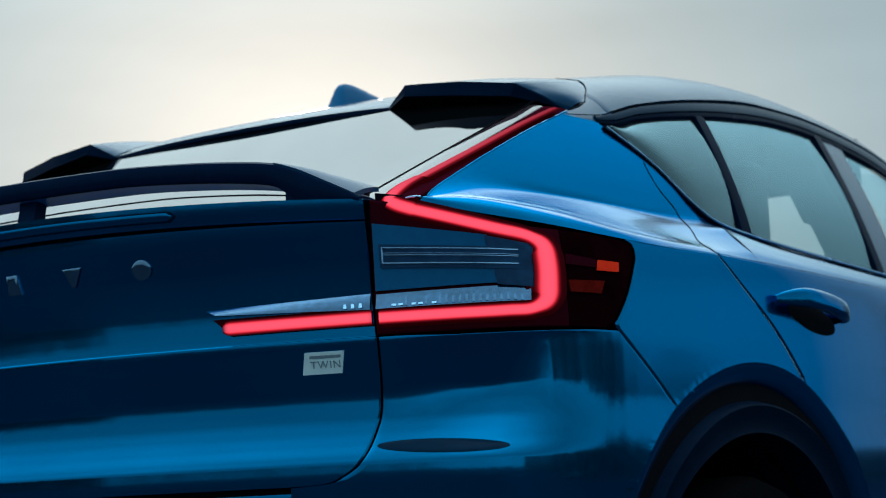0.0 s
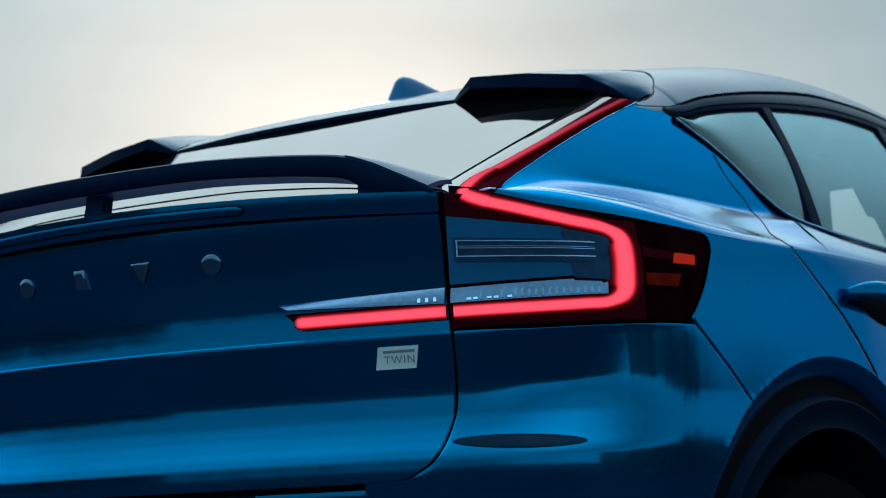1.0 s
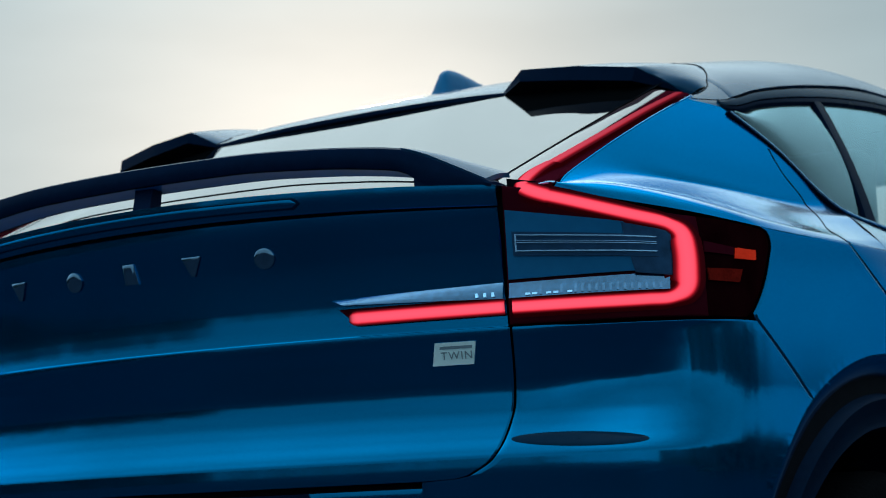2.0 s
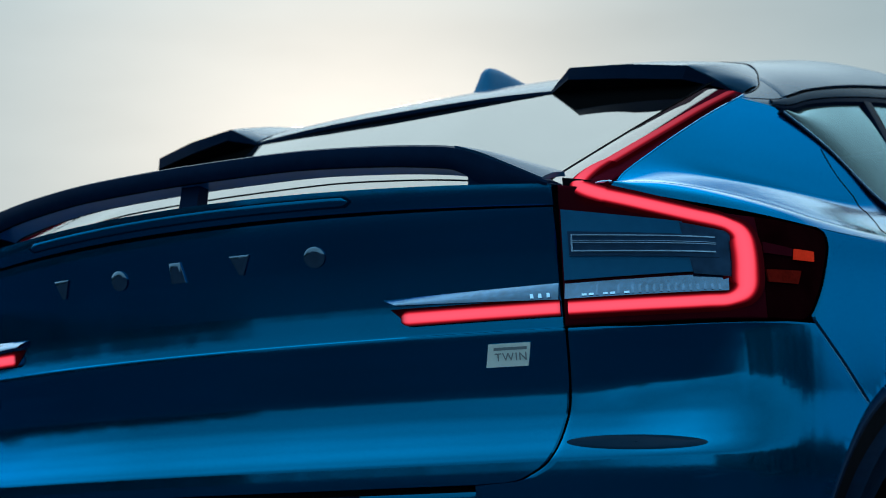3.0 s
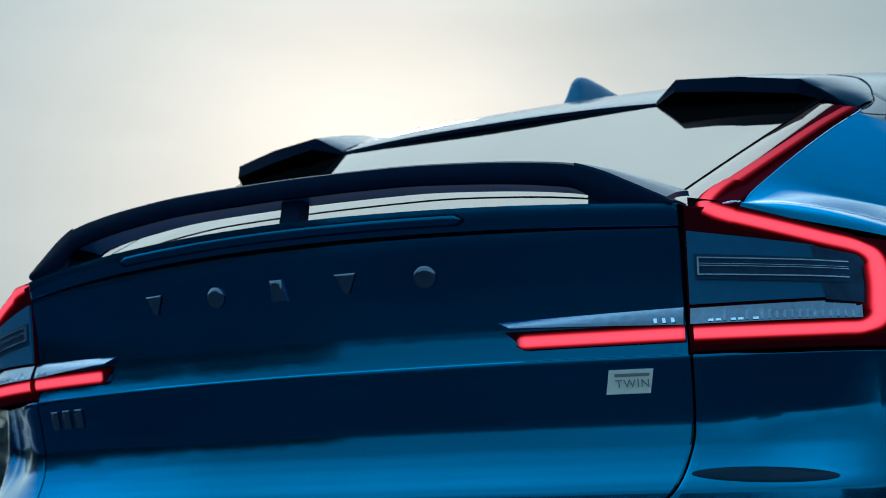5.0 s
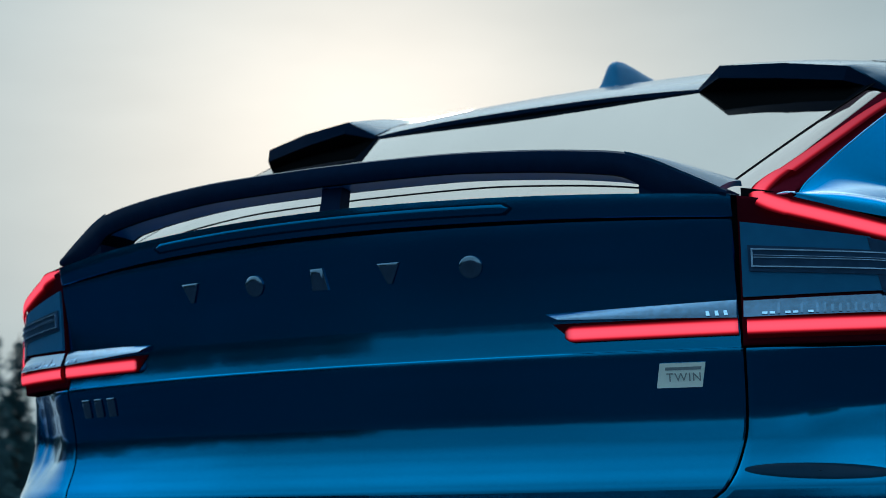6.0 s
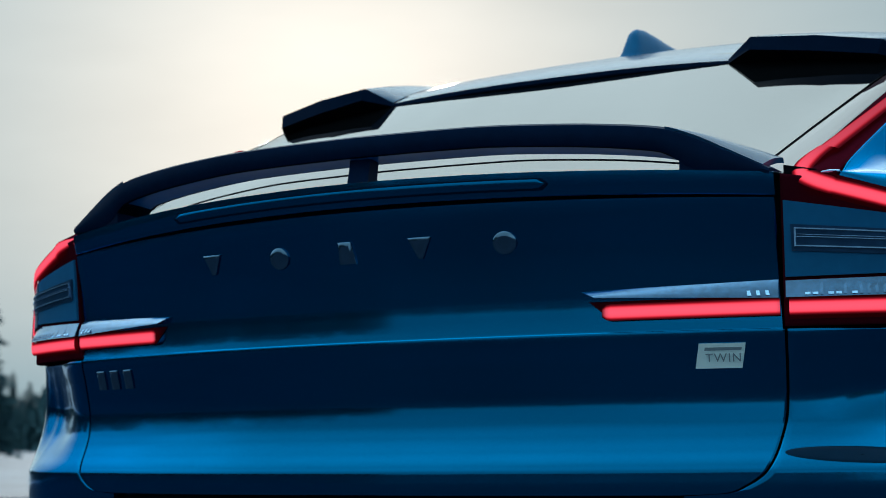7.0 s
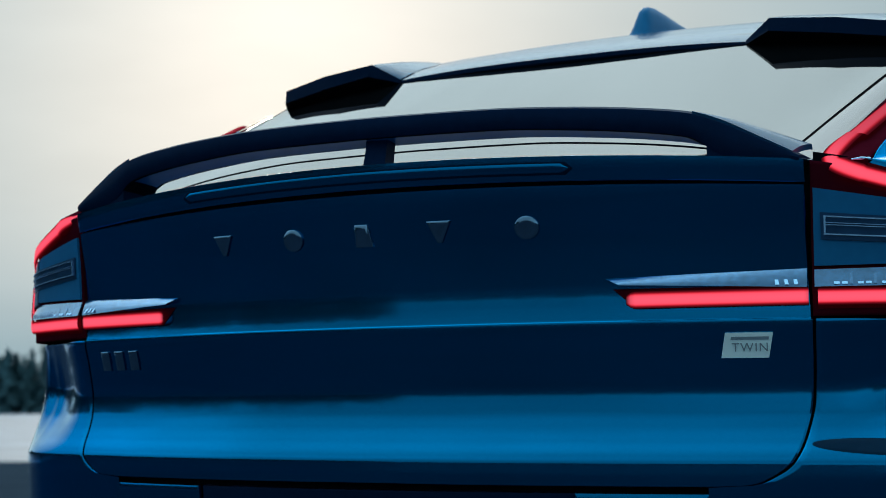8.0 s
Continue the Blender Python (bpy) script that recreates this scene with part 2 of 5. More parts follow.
def light_guide_material(name, stops):
    """Lit red light guide: brightest along its middle, falling off to its edges; "level" says how strongly a stretch is lit."""
    m = bpy.data.materials.new(name)
    m.use_nodes = True
    nt = m.node_tree
    n, link = nt.nodes, nt.links
    p = n["Principled BSDF"]
    p.inputs["Base Color"].default_value = (0.06, 0.004, 0.008, 1)
    p.inputs["Roughness"].default_value = 0.3
    p.inputs["Specular IOR Level"].default_value = 0.0
    across, level = n.new("ShaderNodeAttribute"), n.new("ShaderNodeAttribute")
    across.attribute_name, level.attribute_name = "across", "level"
    ramp = n.new("ShaderNodeValToRGB")
    r = ramp.color_ramp
    r.interpolation = "B_SPLINE"
    r.elements[0].position, r.elements[0].color = 0.0, (*stops[0][1], 1)
    r.elements[1].position, r.elements[1].color = 1.0, (*stops[-1][1], 1)
    for at, c in stops[1:-1]:
        r.elements.new(at).color = (*c, 1)
    link.new(across.outputs["Fac"], ramp.inputs[0])
    link.new(ramp.outputs[0], p.inputs["Emission Color"])
    link.new(level.outputs["Fac"], p.inputs["Emission Strength"])
    return m


PAINT = metallic_paint("blue_metallic_paint", (0.0001, 0.153, 0.352))
GUIDE = light_guide_material("red_light_guide", [(0.0, (1.0, 0.105, 0.17)), (0.42, (1.0, 0.095, 0.155)), (0.57, (0.95, 0.060, 0.100)), (0.70, (0.55, 0.012, 0.026)), (0.82, (0.12, 0.003, 0.007)), (1.0, (0.012, 0.0005, 0.001))])
# guide's light on the lens around it, put in as emission that fades outwards
LENS_HALO = light_guide_material("red_lens_halo", [(0.0, (0.40, 0.006, 0.016)), (0.40, (0.36, 0.005, 0.014)), (0.58, (0.15, 0.002, 0.006)), (0.78, (0.045, 0.0008, 0.002)), (1.0, (0.006, 0.0002, 0.0004))])
DARK = material("satin_navy_black_wing_paint", (0.003, 0.015, 0.046), rough=0.34, gloss_level=0.015, edge_tint=(0.06, 0.25, 0.7), vary=0.2)
BLACK = material("satin_black_trim", (0.005, 0.009, 0.018), rough=0.3, gloss_level=0.03, vary=0.2)
PLASTIC = material("grained_black_plastic", (0.002, 0.012, 0.034), rough=0.5, gloss_level=0.010, edge_tint=(0.15, 0.5, 1.0), vary=0.25, bump=0.15, bump_scale=400.0)
SHADOW_GAP = material("black_seal_and_shade", (0.004, 0.006, 0.010), rough=0.8, gloss_level=0.03, vary=0.3)
LENS = material("dark_red_lens", (0.045, 0.0035, 0.010), rough=0.3, gloss_level=0.0, vary=0.2, grain=30.0)
CORNER_LENS = material("near_black_lens", (0.010, 0.0012, 0.0022), rough=0.3, gloss_level=0.0, vary=0.5, grain=25.0, stain=12.0)
SMOKE = material("smoked_lens", (0.05, 0.032, 0.038), rough=0.05, ior=1.55, vary=0.04, grain=30.0)
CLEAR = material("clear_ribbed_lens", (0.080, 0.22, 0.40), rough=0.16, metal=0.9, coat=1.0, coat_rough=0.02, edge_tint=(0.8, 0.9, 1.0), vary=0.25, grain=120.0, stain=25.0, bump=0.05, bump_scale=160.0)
# darker copy of the clear lens: shade inside the lamp is in its colour
CLEAR_SHADED = material("shaded_clear_lens", (0.018, 0.062, 0.140), rough=0.3, metal=0.5, gloss_level=0.1, edge_tint=(0.4, 0.7, 1.0), vary=0.4, grain=60.0)
# unlit part; the light it throws back is put in as emission
GLOWING_REFLECTOR = material("glowing_red_reflector", (0.36, 0.022, 0.008), rough=0.5, gloss_level=0.0, emission=(1.0, 0.05, 0.022), strength=0.22, vary=0.35, grain=300.0, stain=40.0, bump=0.3, bump_scale=700.0)
DIM_REFLECTOR = material("dim_red_reflector", (0.16, 0.009, 0.006), rough=0.6, gloss_level=0.0, vary=0.4, grain=200.0, stain=30.0, bump=0.3, bump_scale=700.0)
BRIGHT_BAR = material("bright_clear_bar", (0.30, 0.58, 0.88), rough=0.25, metal=0.8, vary=0.15, grain=80.0)
WING_TOP_PAINT = material("navy_gloss_wing_paint", (0.006, 0.032, 0.070), rough=0.2, gloss_level=0.06, edge_tint=(0.25, 0.5, 0.9), vary=0.1)
BADGE = material("dark_blue_chrome", (0.13, 0.25, 0.38), rough=0.12, metal=1.0, vary=0.15)
# dimmed copy of the body blue, with shade or reflection put into the colour
DIM_BODY_BLUE = material("dim_body_blue", (0.010, 0.135, 0.31), rough=0.3, gloss_level=0.06, edge_tint=(0.4, 0.7, 1.0), vary=0.1)
SPOILER_PAINT = material("dark_blue_gloss_paint", (0.006, 0.060, 0.14), rough=0.18, gloss_level=0.28, edge_tint=(0.6, 0.83, 1.0), vary=0.1)
NAVY = material("navy_black_gloss_trim", (0.002, 0.010, 0.030), rough=0.22, gloss_level=0.006, edge_tint=(0.06, 0.22, 0.6), vary=0.15)
SILVER = material("satin_silver_plate", (0.74, 0.96, 1.0), rough=0.35, metal=0.0, vary=0.04)
INK = material("grey_badge_ink", (0.20, 0.29, 0.35), rough=0.5)
REAR_GLASS = material("coated_dark_glass", (0.002, 0.003, 0.004), rough=0.02, ior=1.65, gloss_level=0.5, rough_vary=0.01, vary=0.1)
SIDE_GLASS = glass_material("tinted_side_glass", (0.82, 0.91, 0.91), 1.5, 0.14)
SCREEN_GLASS = glass_material("windscreen_glass", (0.85, 0.9, 0.9), 1.5)
RUBBER = material("tyre_rubber", (0.004, 0.0045, 0.006), rough=0.85, gloss_level=0.01, vary=0.25, bump=0.3, bump_scale=120.0)
ALLOY = material("dark_alloy", (0.18, 0.19, 0.20), rough=0.3, metal=0.9)
CLOTH = material("dark_seat_cloth", (0.04, 0.043, 0.047), rough=0.85, vary=0.2, bump=0.3, bump_scale=300.0)
LINING = material("dark_headliner_felt", (0.05, 0.055, 0.06), rough=0.95, vary=0.1, bump=0.2, bump_scale=500.0)
ASPHALT = material("dark_asphalt", (0.023, 0.036, 0.053), rough=0.9, gloss_level=0.0, vary=0.4, grain=40.0, stain=0.25, bump=0.5, bump_scale=60.0, rough_vary=0.2)
SNOW = material("trodden_snow", (0.105, 0.15, 0.205), rough=0.8, vary=0.55, grain=0.5, stain=0.06, bump=0.6, bump_scale=1.2)
BARK = material("spruce_bark", (0.06, 0.045, 0.035), rough=0.95, vary=0.4, grain=12.0, bump=0.6, bump_scale=20.0)
NEEDLES = material("spruce_needles", (0.038, 0.088, 0.108), rough=0.9, gloss_level=0.0, vary=0.5, grain=2.0, stain=0.3)


# ---------------------------------------------------------------- mesh helpers
def part(name, bm, mat, parent, label="", smooth=True):
    """One mesh object from bm under a thing or a part."""
    bmesh.ops.remove_doubles(bm, verts=bm.verts, dist=1e-5)
    bmesh.ops.recalc_face_normals(bm, faces=bm.faces)
    for f in bm.faces:
        f.smooth = smooth
    me = bpy.data.meshes.new(name)
    bm.to_mesh(me)
    bm.free()
    me.materials.append(mat)
    if smooth:
        me.set_sharp_from_angle(angle=radians(38))
    ob = new(name, me)
    ob.parent = parent
    if label:
        ob["label"] = label
    return ob


def thing(name, label, category, group="", kind="", at=(0, 0, 0)):
    ob = new(name)
    ob.location = at
    ob.empty_display_size = 0.2
    return tagged(ob, label, category, group, kind)


def grid(bm, pts, close_u=False):
    """Faces over an array of points, rows by columns."""
    rows, cols = pts.shape[:2]
    vs = [[bm.verts.new(p) for p in row] for row in pts]
    for j in range(rows - 1):
        for i in range(cols - (0 if close_u else 1)):
            k = (i + 1) % cols
            bm.faces.new((vs[j][i], vs[j][k], vs[j + 1][k], vs[j + 1][i]))
    return vs


def slopes(xs, ys):
    h, d = np.diff(xs), np.diff(ys) / np.diff(xs)
    m = np.zeros(len(xs))
    m[0], m[-1] = d[0], d[-1]
    for i in range(1, len(xs) - 1):
        if d[i - 1] * d[i] > 0:
            m[i] = (h[i - 1] + h[i]) * 3 / ((2 * h[i] + h[i - 1]) / d[i - 1] + (h[i] + 2 * h[i - 1]) / d[i])
    return m


def curve_of(*knots):
    """A smooth function through (x, y) knots that does not overshoot."""
    xs, ys = np.array([k[0] for k in knots], float), np.array([k[1] for k in knots], float)
    m = slopes(xs, ys)

    def f(x):
        x = np.clip(x, xs[0], xs[-1])
        i = np.clip(np.searchsorted(xs, x) - 1, 0, len(xs) - 2)
        h = xs[i + 1] - xs[i]
        t = (x - xs[i]) / h
        return ((1 + 2 * t) * (1 - t) ** 2 * ys[i] + t * (1 - t) ** 2 * h * m[i]
                + t * t * (3 - 2 * t) * ys[i + 1] + t * t * (t - 1) * h * m[i + 1])
    return f


def spline(pts, n):
    """n points along a centripetal spline through pts."""
    p = np.array(pts, float)
    d = np.r_[0, np.cumsum(np.linalg.norm(np.diff(p, axis=0), axis=1) ** 0.5)]
    m = np.zeros_like(p)
    for i in range(len(p)):
        a, b = max(i - 1, 0), min(i + 1, len(p) - 1)
        if a < i < b:
            h0, h1 = d[i] - d[a], d[b] - d[i]
            m[i] = (p[i] - p[a]) / h0 * (h1 / (h0 + h1)) + (p[b] - p[i]) / h1 * (h0 / (h0 + h1))
        else:
            m[i] = (p[b] - p[a]) / (d[b] - d[a])
    t = np.linspace(0, d[-1], n)
    i = np.clip(np.searchsorted(d, t) - 1, 0, len(p) - 2)
    h = (d[i + 1] - d[i])[:, None]
    u = ((t - d[i]) / (d[i + 1] - d[i]))[:, None]
    return ((1 + 2 * u) * (1 - u) ** 2 * p[i] + u * (1 - u) ** 2 * h * m[i]
            + u * u * (3 - 2 * u) * p[i + 1] + u * u * (u - 1) * h * m[i + 1])


def loft(rows, nu, nv):
    """A smooth sheet through rows of control points: nv rows by nu columns."""
    along = np.array([spline(r, nu) for r in rows])
    return np.array([spline(along[:, i], nv) for i in range(nu)]).transpose(1, 0, 2)


def mirrored(pts, side):
    return pts * np.array((side, 1, 1))


def rim(bm, pts, inward):
    """A lip round a sheet: its border folded in by the vector field inward (same shape as pts)."""
    loop = [(0, i) for i in range(pts.shape[1])] + [(j, pts.shape[1] - 1) for j in range(1, pts.shape[0])]
    loop += [(pts.shape[0] - 1, i) for i in range(pts.shape[1] - 2, -1, -1)] + [(j, 0) for j in range(pts.shape[0] - 2, 0, -1)]
    a = np.array([pts[k] for k in loop])
    b = np.array([pts[k] + inward[k] for k in loop])
    grid(bm, np.array((a, b)), close_u=True)


def panel_of(pts, depth=0.014, edge=0.0015):
    """A pressed panel from a sheet of points: rounded edge and a folded lip of that depth."""
    du = np.gradient(pts, axis=1)
    dv = np.gradient(pts, axis=0)
    nrm = np.cross(du, dv)
    nrm /= np.linalg.norm(nrm, axis=2)[..., None] + 1e-12
    centre = np.array((0, 2.0, 0.8))
    flip = np.sign(((pts - centre) * nrm).sum(axis=2).mean())
    nrm *= flip
    # a narrow border strip keeps the roll at the very edge
    for ax in (0, 1):
        q, m = np.moveaxis(pts, ax, 0), np.moveaxis(nrm, ax, 0)
        k0 = np.minimum(0.5, 0.0025 / (np.linalg.norm(q[1] - q[0], axis=-1)[..., None] + 1e-9))
        k1 = np.minimum(0.5, 0.0025 / (np.linalg.norm(q[-2] - q[-1], axis=-1)[..., None] + 1e-9))
        q = np.concatenate([q[:1], q[:1] + (q[1:2] - q[:1]) * k0, q[1:-1], q[-1:] + (q[-2:-1] - q[-1:]) * k1, q[-1:]])
        m = np.concatenate([m[:1], m[:1], m[1:-1], m[-1:], m[-1:]])
        pts, nrm = np.moveaxis(q, 0, ax), np.moveaxis(m, 0, ax)
    bm = bmesh.new()
    p = pts.copy()
    for sl in ((0, slice(None)), (-1, slice(None)), (slice(None), 0), (slice(None), -1)):
        p[sl] = pts[sl] - nrm[sl] * edge
    grid(bm, p)
    rim(bm, p, -nrm * depth)
    return bm


def tube(bm, path, radius, sides=8, flat=1.0):
    """A round bar along a path of points; radius may be a list."""
    path = [Vector(p) for p in path]
    rs = radius if hasattr(radius, "__len__") else [radius] * len(path)
    up = Vector((0, 0, 1))
    rings = []
    for i, p in enumerate(path):
        t = (path[min(i + 1, len(path) - 1)] - path[max(i - 1, 0)]).normalized()
        a = t.cross(up)
        a = a.normalized() if a.length > 1e-4 else Vector((1, 0, 0))
        b = a.cross(t)
        rings.append([p + (a * math.cos(w) + b * math.sin(w) * flat) * rs[i]
                      for w in [2 * math.pi * k / sides for k in range(sides)]])
    vs = grid(bm, np.array([[tuple(q) for q in r] for r in rings]), close_u=True)
    bm.faces.new(vs[0][::-1])
    bm.faces.new(vs[-1])


def lathe(bm, profile, centre, turns=48):
    """A ring round the car's cross axis: profile of (radius, x)."""
    pts = np.array([[(centre[0] + x, centre[1] + r * math.cos(w), centre[2] + r * math.sin(w))
                     for w in [2 * math.pi * k / turns for k in range(turns)]] for r, x in profile])
    return grid(bm, pts, close_u=True)


def box(bm, lo, hi, bevel=0.0):
    lo, hi = Vector(lo), Vector(hi)
    made = bmesh.ops.create_cube(bm, size=1.0, matrix=Matrix.LocRotScale((lo + hi) / 2, None, hi - lo))
    if bevel:
        edges = list({e for v in made["verts"] for e in v.link_edges})
        bmesh.ops.bevel(bm, geom=edges, offset=bevel, segments=3, profile=0.5, affect="EDGES")


# ---------------------------------------------------------------- the car's surfaces
# plan outline from the middle of the tail round the flank to the middle of the nose: x, y
PLAN = [(-0.2, -0.103), (0, -0.115), (0.2, -0.103), (0.4, -0.067), (0.6, -0.007), (0.72, 0.041), (0.80, 0.085),
        (0.85, 0.135), (0.876, 0.2), (0.888, 0.27), (0.897, 0.4), (0.91, 0.6), (0.918, 0.9), (0.915, 1.3),
        (0.908, 1.8), (0.905, 2.6), (0.90, 3.2), (0.885, 3.7), (0.84, 4.0), (0.74, 4.17), (0.5, 4.27), (0, 4.31)]
_plan = spline(PLAN, 9000)
_plan = _plan[np.argmin(np.abs(_plan[:, 0]) + (_plan[:, 1] > 0.5)):]
_arc = np.r_[0, np.cumsum(np.linalg.norm(np.diff(_plan, axis=0), axis=1))]
ARC_END = float(_arc[-1])

# how far the tail and the flank stand out at each height
TAIL = curve_of((0.26, -0.12), (0.34, -0.06), (0.45, -0.02), (0.6, 0.003), (0.70, 0.010), (0.745, 0.0135), (0.757, 0.0135), (0.765, 0.0105),
                (0.785, -0.0005), (0.805, -0.0105), (0.825, -0.0172), (0.848, -0.0190), (0.90, -0.012), (0.9415, -0.0042), (0.9430, -0.0045),
                (0.9442, -0.0056), (0.949, -0.0064), (0.956, -0.0069), (0.965, -0.0071), (0.975, -0.0071), (0.988, -0.0067), (1.0, -0.0058), (1.05, -0.0005), (1.12, 0.012), (1.17, 0.016))
LAMP = curve_of((0.3, -0.02), (0.93, -0.004), (0.97, 0.0), (1.05, 0.0045), (1.12, 0.010), (1.17, 0.014))
FLANK = curve_of((0.26, -0.10), (0.34, -0.045), (0.5, -0.005), (0.7, 0.011), (0.76, 0.012), (0.85, 0.0075), (0.92, 0.0075), (0.98, 0.0055), (1.03, 0.0020), (1.065, -0.0025), (1.09, -0.0075), (1.12, -0.018))


CORNER = curve_of((0.26, 0.0), (0.70, 0.002), (0.757, 0.001), (0.79, -0.007), (0.83, -0.019), (0.87, -0.026), (0.92, -0.025), (0.9427, -0.022), (0.9452, 0.0), (1.2, 0.0))


def ease(w):
    return w * w * (3 - 2 * w)


def shell(s, z, off=0.0, tail=TAIL):
    """The body's skin: s metres round the plan from the tail's middle (negative: the left flank), height z, off proud of it."""
    s, z = np.broadcast_arrays(np.asarray(s, float), np.asarray(z, float))
    a, e = np.abs(s), 0.004
    x, y = np.interp(a, _arc, _plan[:, 0]), np.interp(a, _arc, _plan[:, 1])
    x1, y1 = np.interp(a + e, _arc, _plan[:, 0]), np.interp(a + e, _arc, _plan[:, 1])
    x0 = np.interp(np.abs(a - e), _arc, _plan[:, 0]) * np.where(a < e, -1, 1)
    y0 = np.interp(np.abs(a - e), _arc, _plan[:, 1])
    tx, ty = x1 - x0, y1 - y0
    l = np.hypot(tx, ty) + 1e-12
    nx, ny = ty / l, -tx / l
    w = np.clip((nx - 0.45) / 0.45, 0, 1)
    w = w * w * (3 - 2 * w)
    o = (1 - w) * tail(z) + w * FLANK(z) + np.exp(-((a - 0.86) / 0.17) ** 2) * ease(np.clip((1.05 - a) / 0.20, 0, 1)) * ease(np.clip((a - 0.655) / 0.12, 0, 1)) * CORNER(z) + off
    return np.stack([np.where(s < 0, -1, 1) * (x + nx * o), y + ny * o, z], -1)


def upper_x(y, z):
    """Half width of the glasshouse at y, z."""
    y = np.asarray(y, float)
    front = 0.05 * np.clip(y - 1.9, 0, None) ** 1.5
    return 0.863 - 0.4856 * (z - 1.156) - 0.024 * np.log1p(np.exp((0.88 - y) / 0.12)) - front


def upper(y, z, off=0.0):
    y, z = np.broadcast_arrays(np.asarray(y, float), np.asarray(z, float))
    return np.stack([upper_x(y, z) + off * 0.9, y, z + off * 0.43], -1)


WIN_LOW = curve_of((0.595, 1.34), (0.682, 1.2795), (0.753, 1.203), (0.79, 1.180), (0.86, 1.165), (1.07, 1.149), (1.563, 1.137), (2.3, 1.12), (3.2, 1.06))
WIN_TOP = curve_of((0.595, 1.343), (0.64, 1.347), (0.718, 1.367), (0.934, 1.405), (1.163, 1.437), (1.43, 1.464), (1.6, 1.47), (1.9, 1.455), (2.2, 1.40), (2.6, 1.27), (3.05, 1.085), (3.2, 1.06))
RAIL = curve_of((0.52, 1.352), (0.602, 1.362), (0.742, 1.400), (1.0, 1.450), (1.352, 1.498), (1.655, 1.512), (2.0, 1.495), (2.3, 1.43), (2.7, 1.29), (3.2, 1.075))
CROWN = curve_of((0.4, 1.405), (0.5, 1.431), (0.625, 1.466), (0.73, 1.496), (0.90, 1.531), (1.13, 1.573), (1.6, 1.605), (2.0, 1.594), (2.4, 1.540), (2.6, 1.48))
GATE_HALF = curve_of((0.7265, 0.50), (0.7285, 0.555), (0.738, 0.584), (0.757, 0.610), (0.80, 0.630), (0.84, 0.6385), (0.90, 0.640), (0.945, 0.640), (1.0, 0.6375), (1.13, 0.632))
WHEEL_Y, WHEEL_Z = 0.742, 0.39      # rear wheel opening on the flank
FRONT_Y = 3.40


def shell_sheet(left, right, low, high, nu, nv, off=0.0, tail=TAIL):
    """A sheet on the skin between the s limits left(z), right(z) and the heights low, high (numbers or functions of s)."""
    v = np.linspace(0, 1, nv)[:, None]
    u = np.linspace(0, 1, nu)[None, :]
    fl = low if callable(low) else (lambda s: low)
    fh = high if callable(high) else (lambda s: high)
    z = np.full((nv, nu), 0.9)
    for _ in range(6):
        l = left(z) if callable(left) else left
        r = right(z) if callable(right) else right
        s = l + (r - l) * u
        z = fl(np.abs(s)) + (fh(np.abs(s)) - fl(np.abs(s))) * v + 0 * u
    return s, z, shell(s, z, off, tail)


# ---------------------------------------------------------------- the car
car = thing("car", "metallic blue crossover car with lit red tail lamps on asphalt", "car")


ARCH_WIDE = 0.10      # the opening is that much wider than high


def arch_cut(bm, radius):
    """Open the skin where the wheels stand, with a clean round edge."""
    def reach(co, y):
        r = math.hypot(co.y - y, co.z - WHEEL_Z)
        return r / (1 + ARCH_WIDE * ((co.y - y) / max(r, 1e-6)) ** 2)
    for y in (WHEEL_Y, FRONT_Y):
        for v in bm.verts:
            if abs(v.co.x) > 0.6:
                r = reach(v.co, y)
                if abs(r - radius) < 0.0065:
                    v.co.y = y + (v.co.y - y) * radius / r
                    v.co.z = WHEEL_Z + (v.co.z - WHEEL_Z) * radius / r
        gone = [f for f in bm.faces if abs(f.calc_center_median().x) > 0.6 and reach(f.calc_center_median(), y) < radius]
        bmesh.ops.delete(bm, geom=gone, context="FACES")
    return bm


# dark inner body behind the panel gaps
_s, _z = np.meshgrid(np.linspace(-ARC_END, ARC_END, 361), np.linspace(0.28, 1.075, 30))
inner = bmesh.new()
grid(inner, shell(_s, _z, -0.02))
part("inner_body", arch_cut(inner, 0.42), SHADOW_GAP, car, "black sealed body behind the panel gaps")
floor_pan = bmesh.new()
box(floor_pan, (-0.72, 0.05, 0.24), (0.72, 4.1, 0.30), 0.02)
part("floor_pan", floor_pan, PLASTIC, car, "black plastic underbody")

# tailgate skin from its lower edge to the line under the lip
_lip_low = lambda s: 1.131 - 0.036 * s * s
pts = []
for z0 in np.r_[np.linspace(0.7265, 0.936, 130), np.linspace(0.9368, 0.952, 24), np.linspace(0.9535, 1.0, 30), np.linspace(1.003, 1.131, 50)]:
    u = np.linspace(-1, 1, 90)
    z = np.full(90, z0)
    for _ in range(4):
        top = _lip_low(u * GATE_HALF(z))
        z = np.where(z0 > 1.0, 1.0 + (z0 - 1.0) * (top - 1.0) / 0.131, z0)
    pts.append(shell(u * GATE_HALF(z), z))
pts = np.array(pts)
tailgate = part("tailgate", panel_of(pts, 0.016, 0.002), PAINT, car, "blue painted tailgate with a sharp crease across it")

_s, _z = np.meshgrid(np.linspace(-0.66, 0.66, 81), np.linspace(1.05, 1.162, 8))
b = bmesh.new()
grid(b, shell(_s, _z - 0.05 * np.minimum(np.abs(_s), 0.65) ** 2, -0.016))
part("groove_backing", b, SHADOW_GAP, car, "black groove under the lip")

# lip above the tailgate, rolled over towards the rear window
_u = np.linspace(-0.634, 0.634, 91)


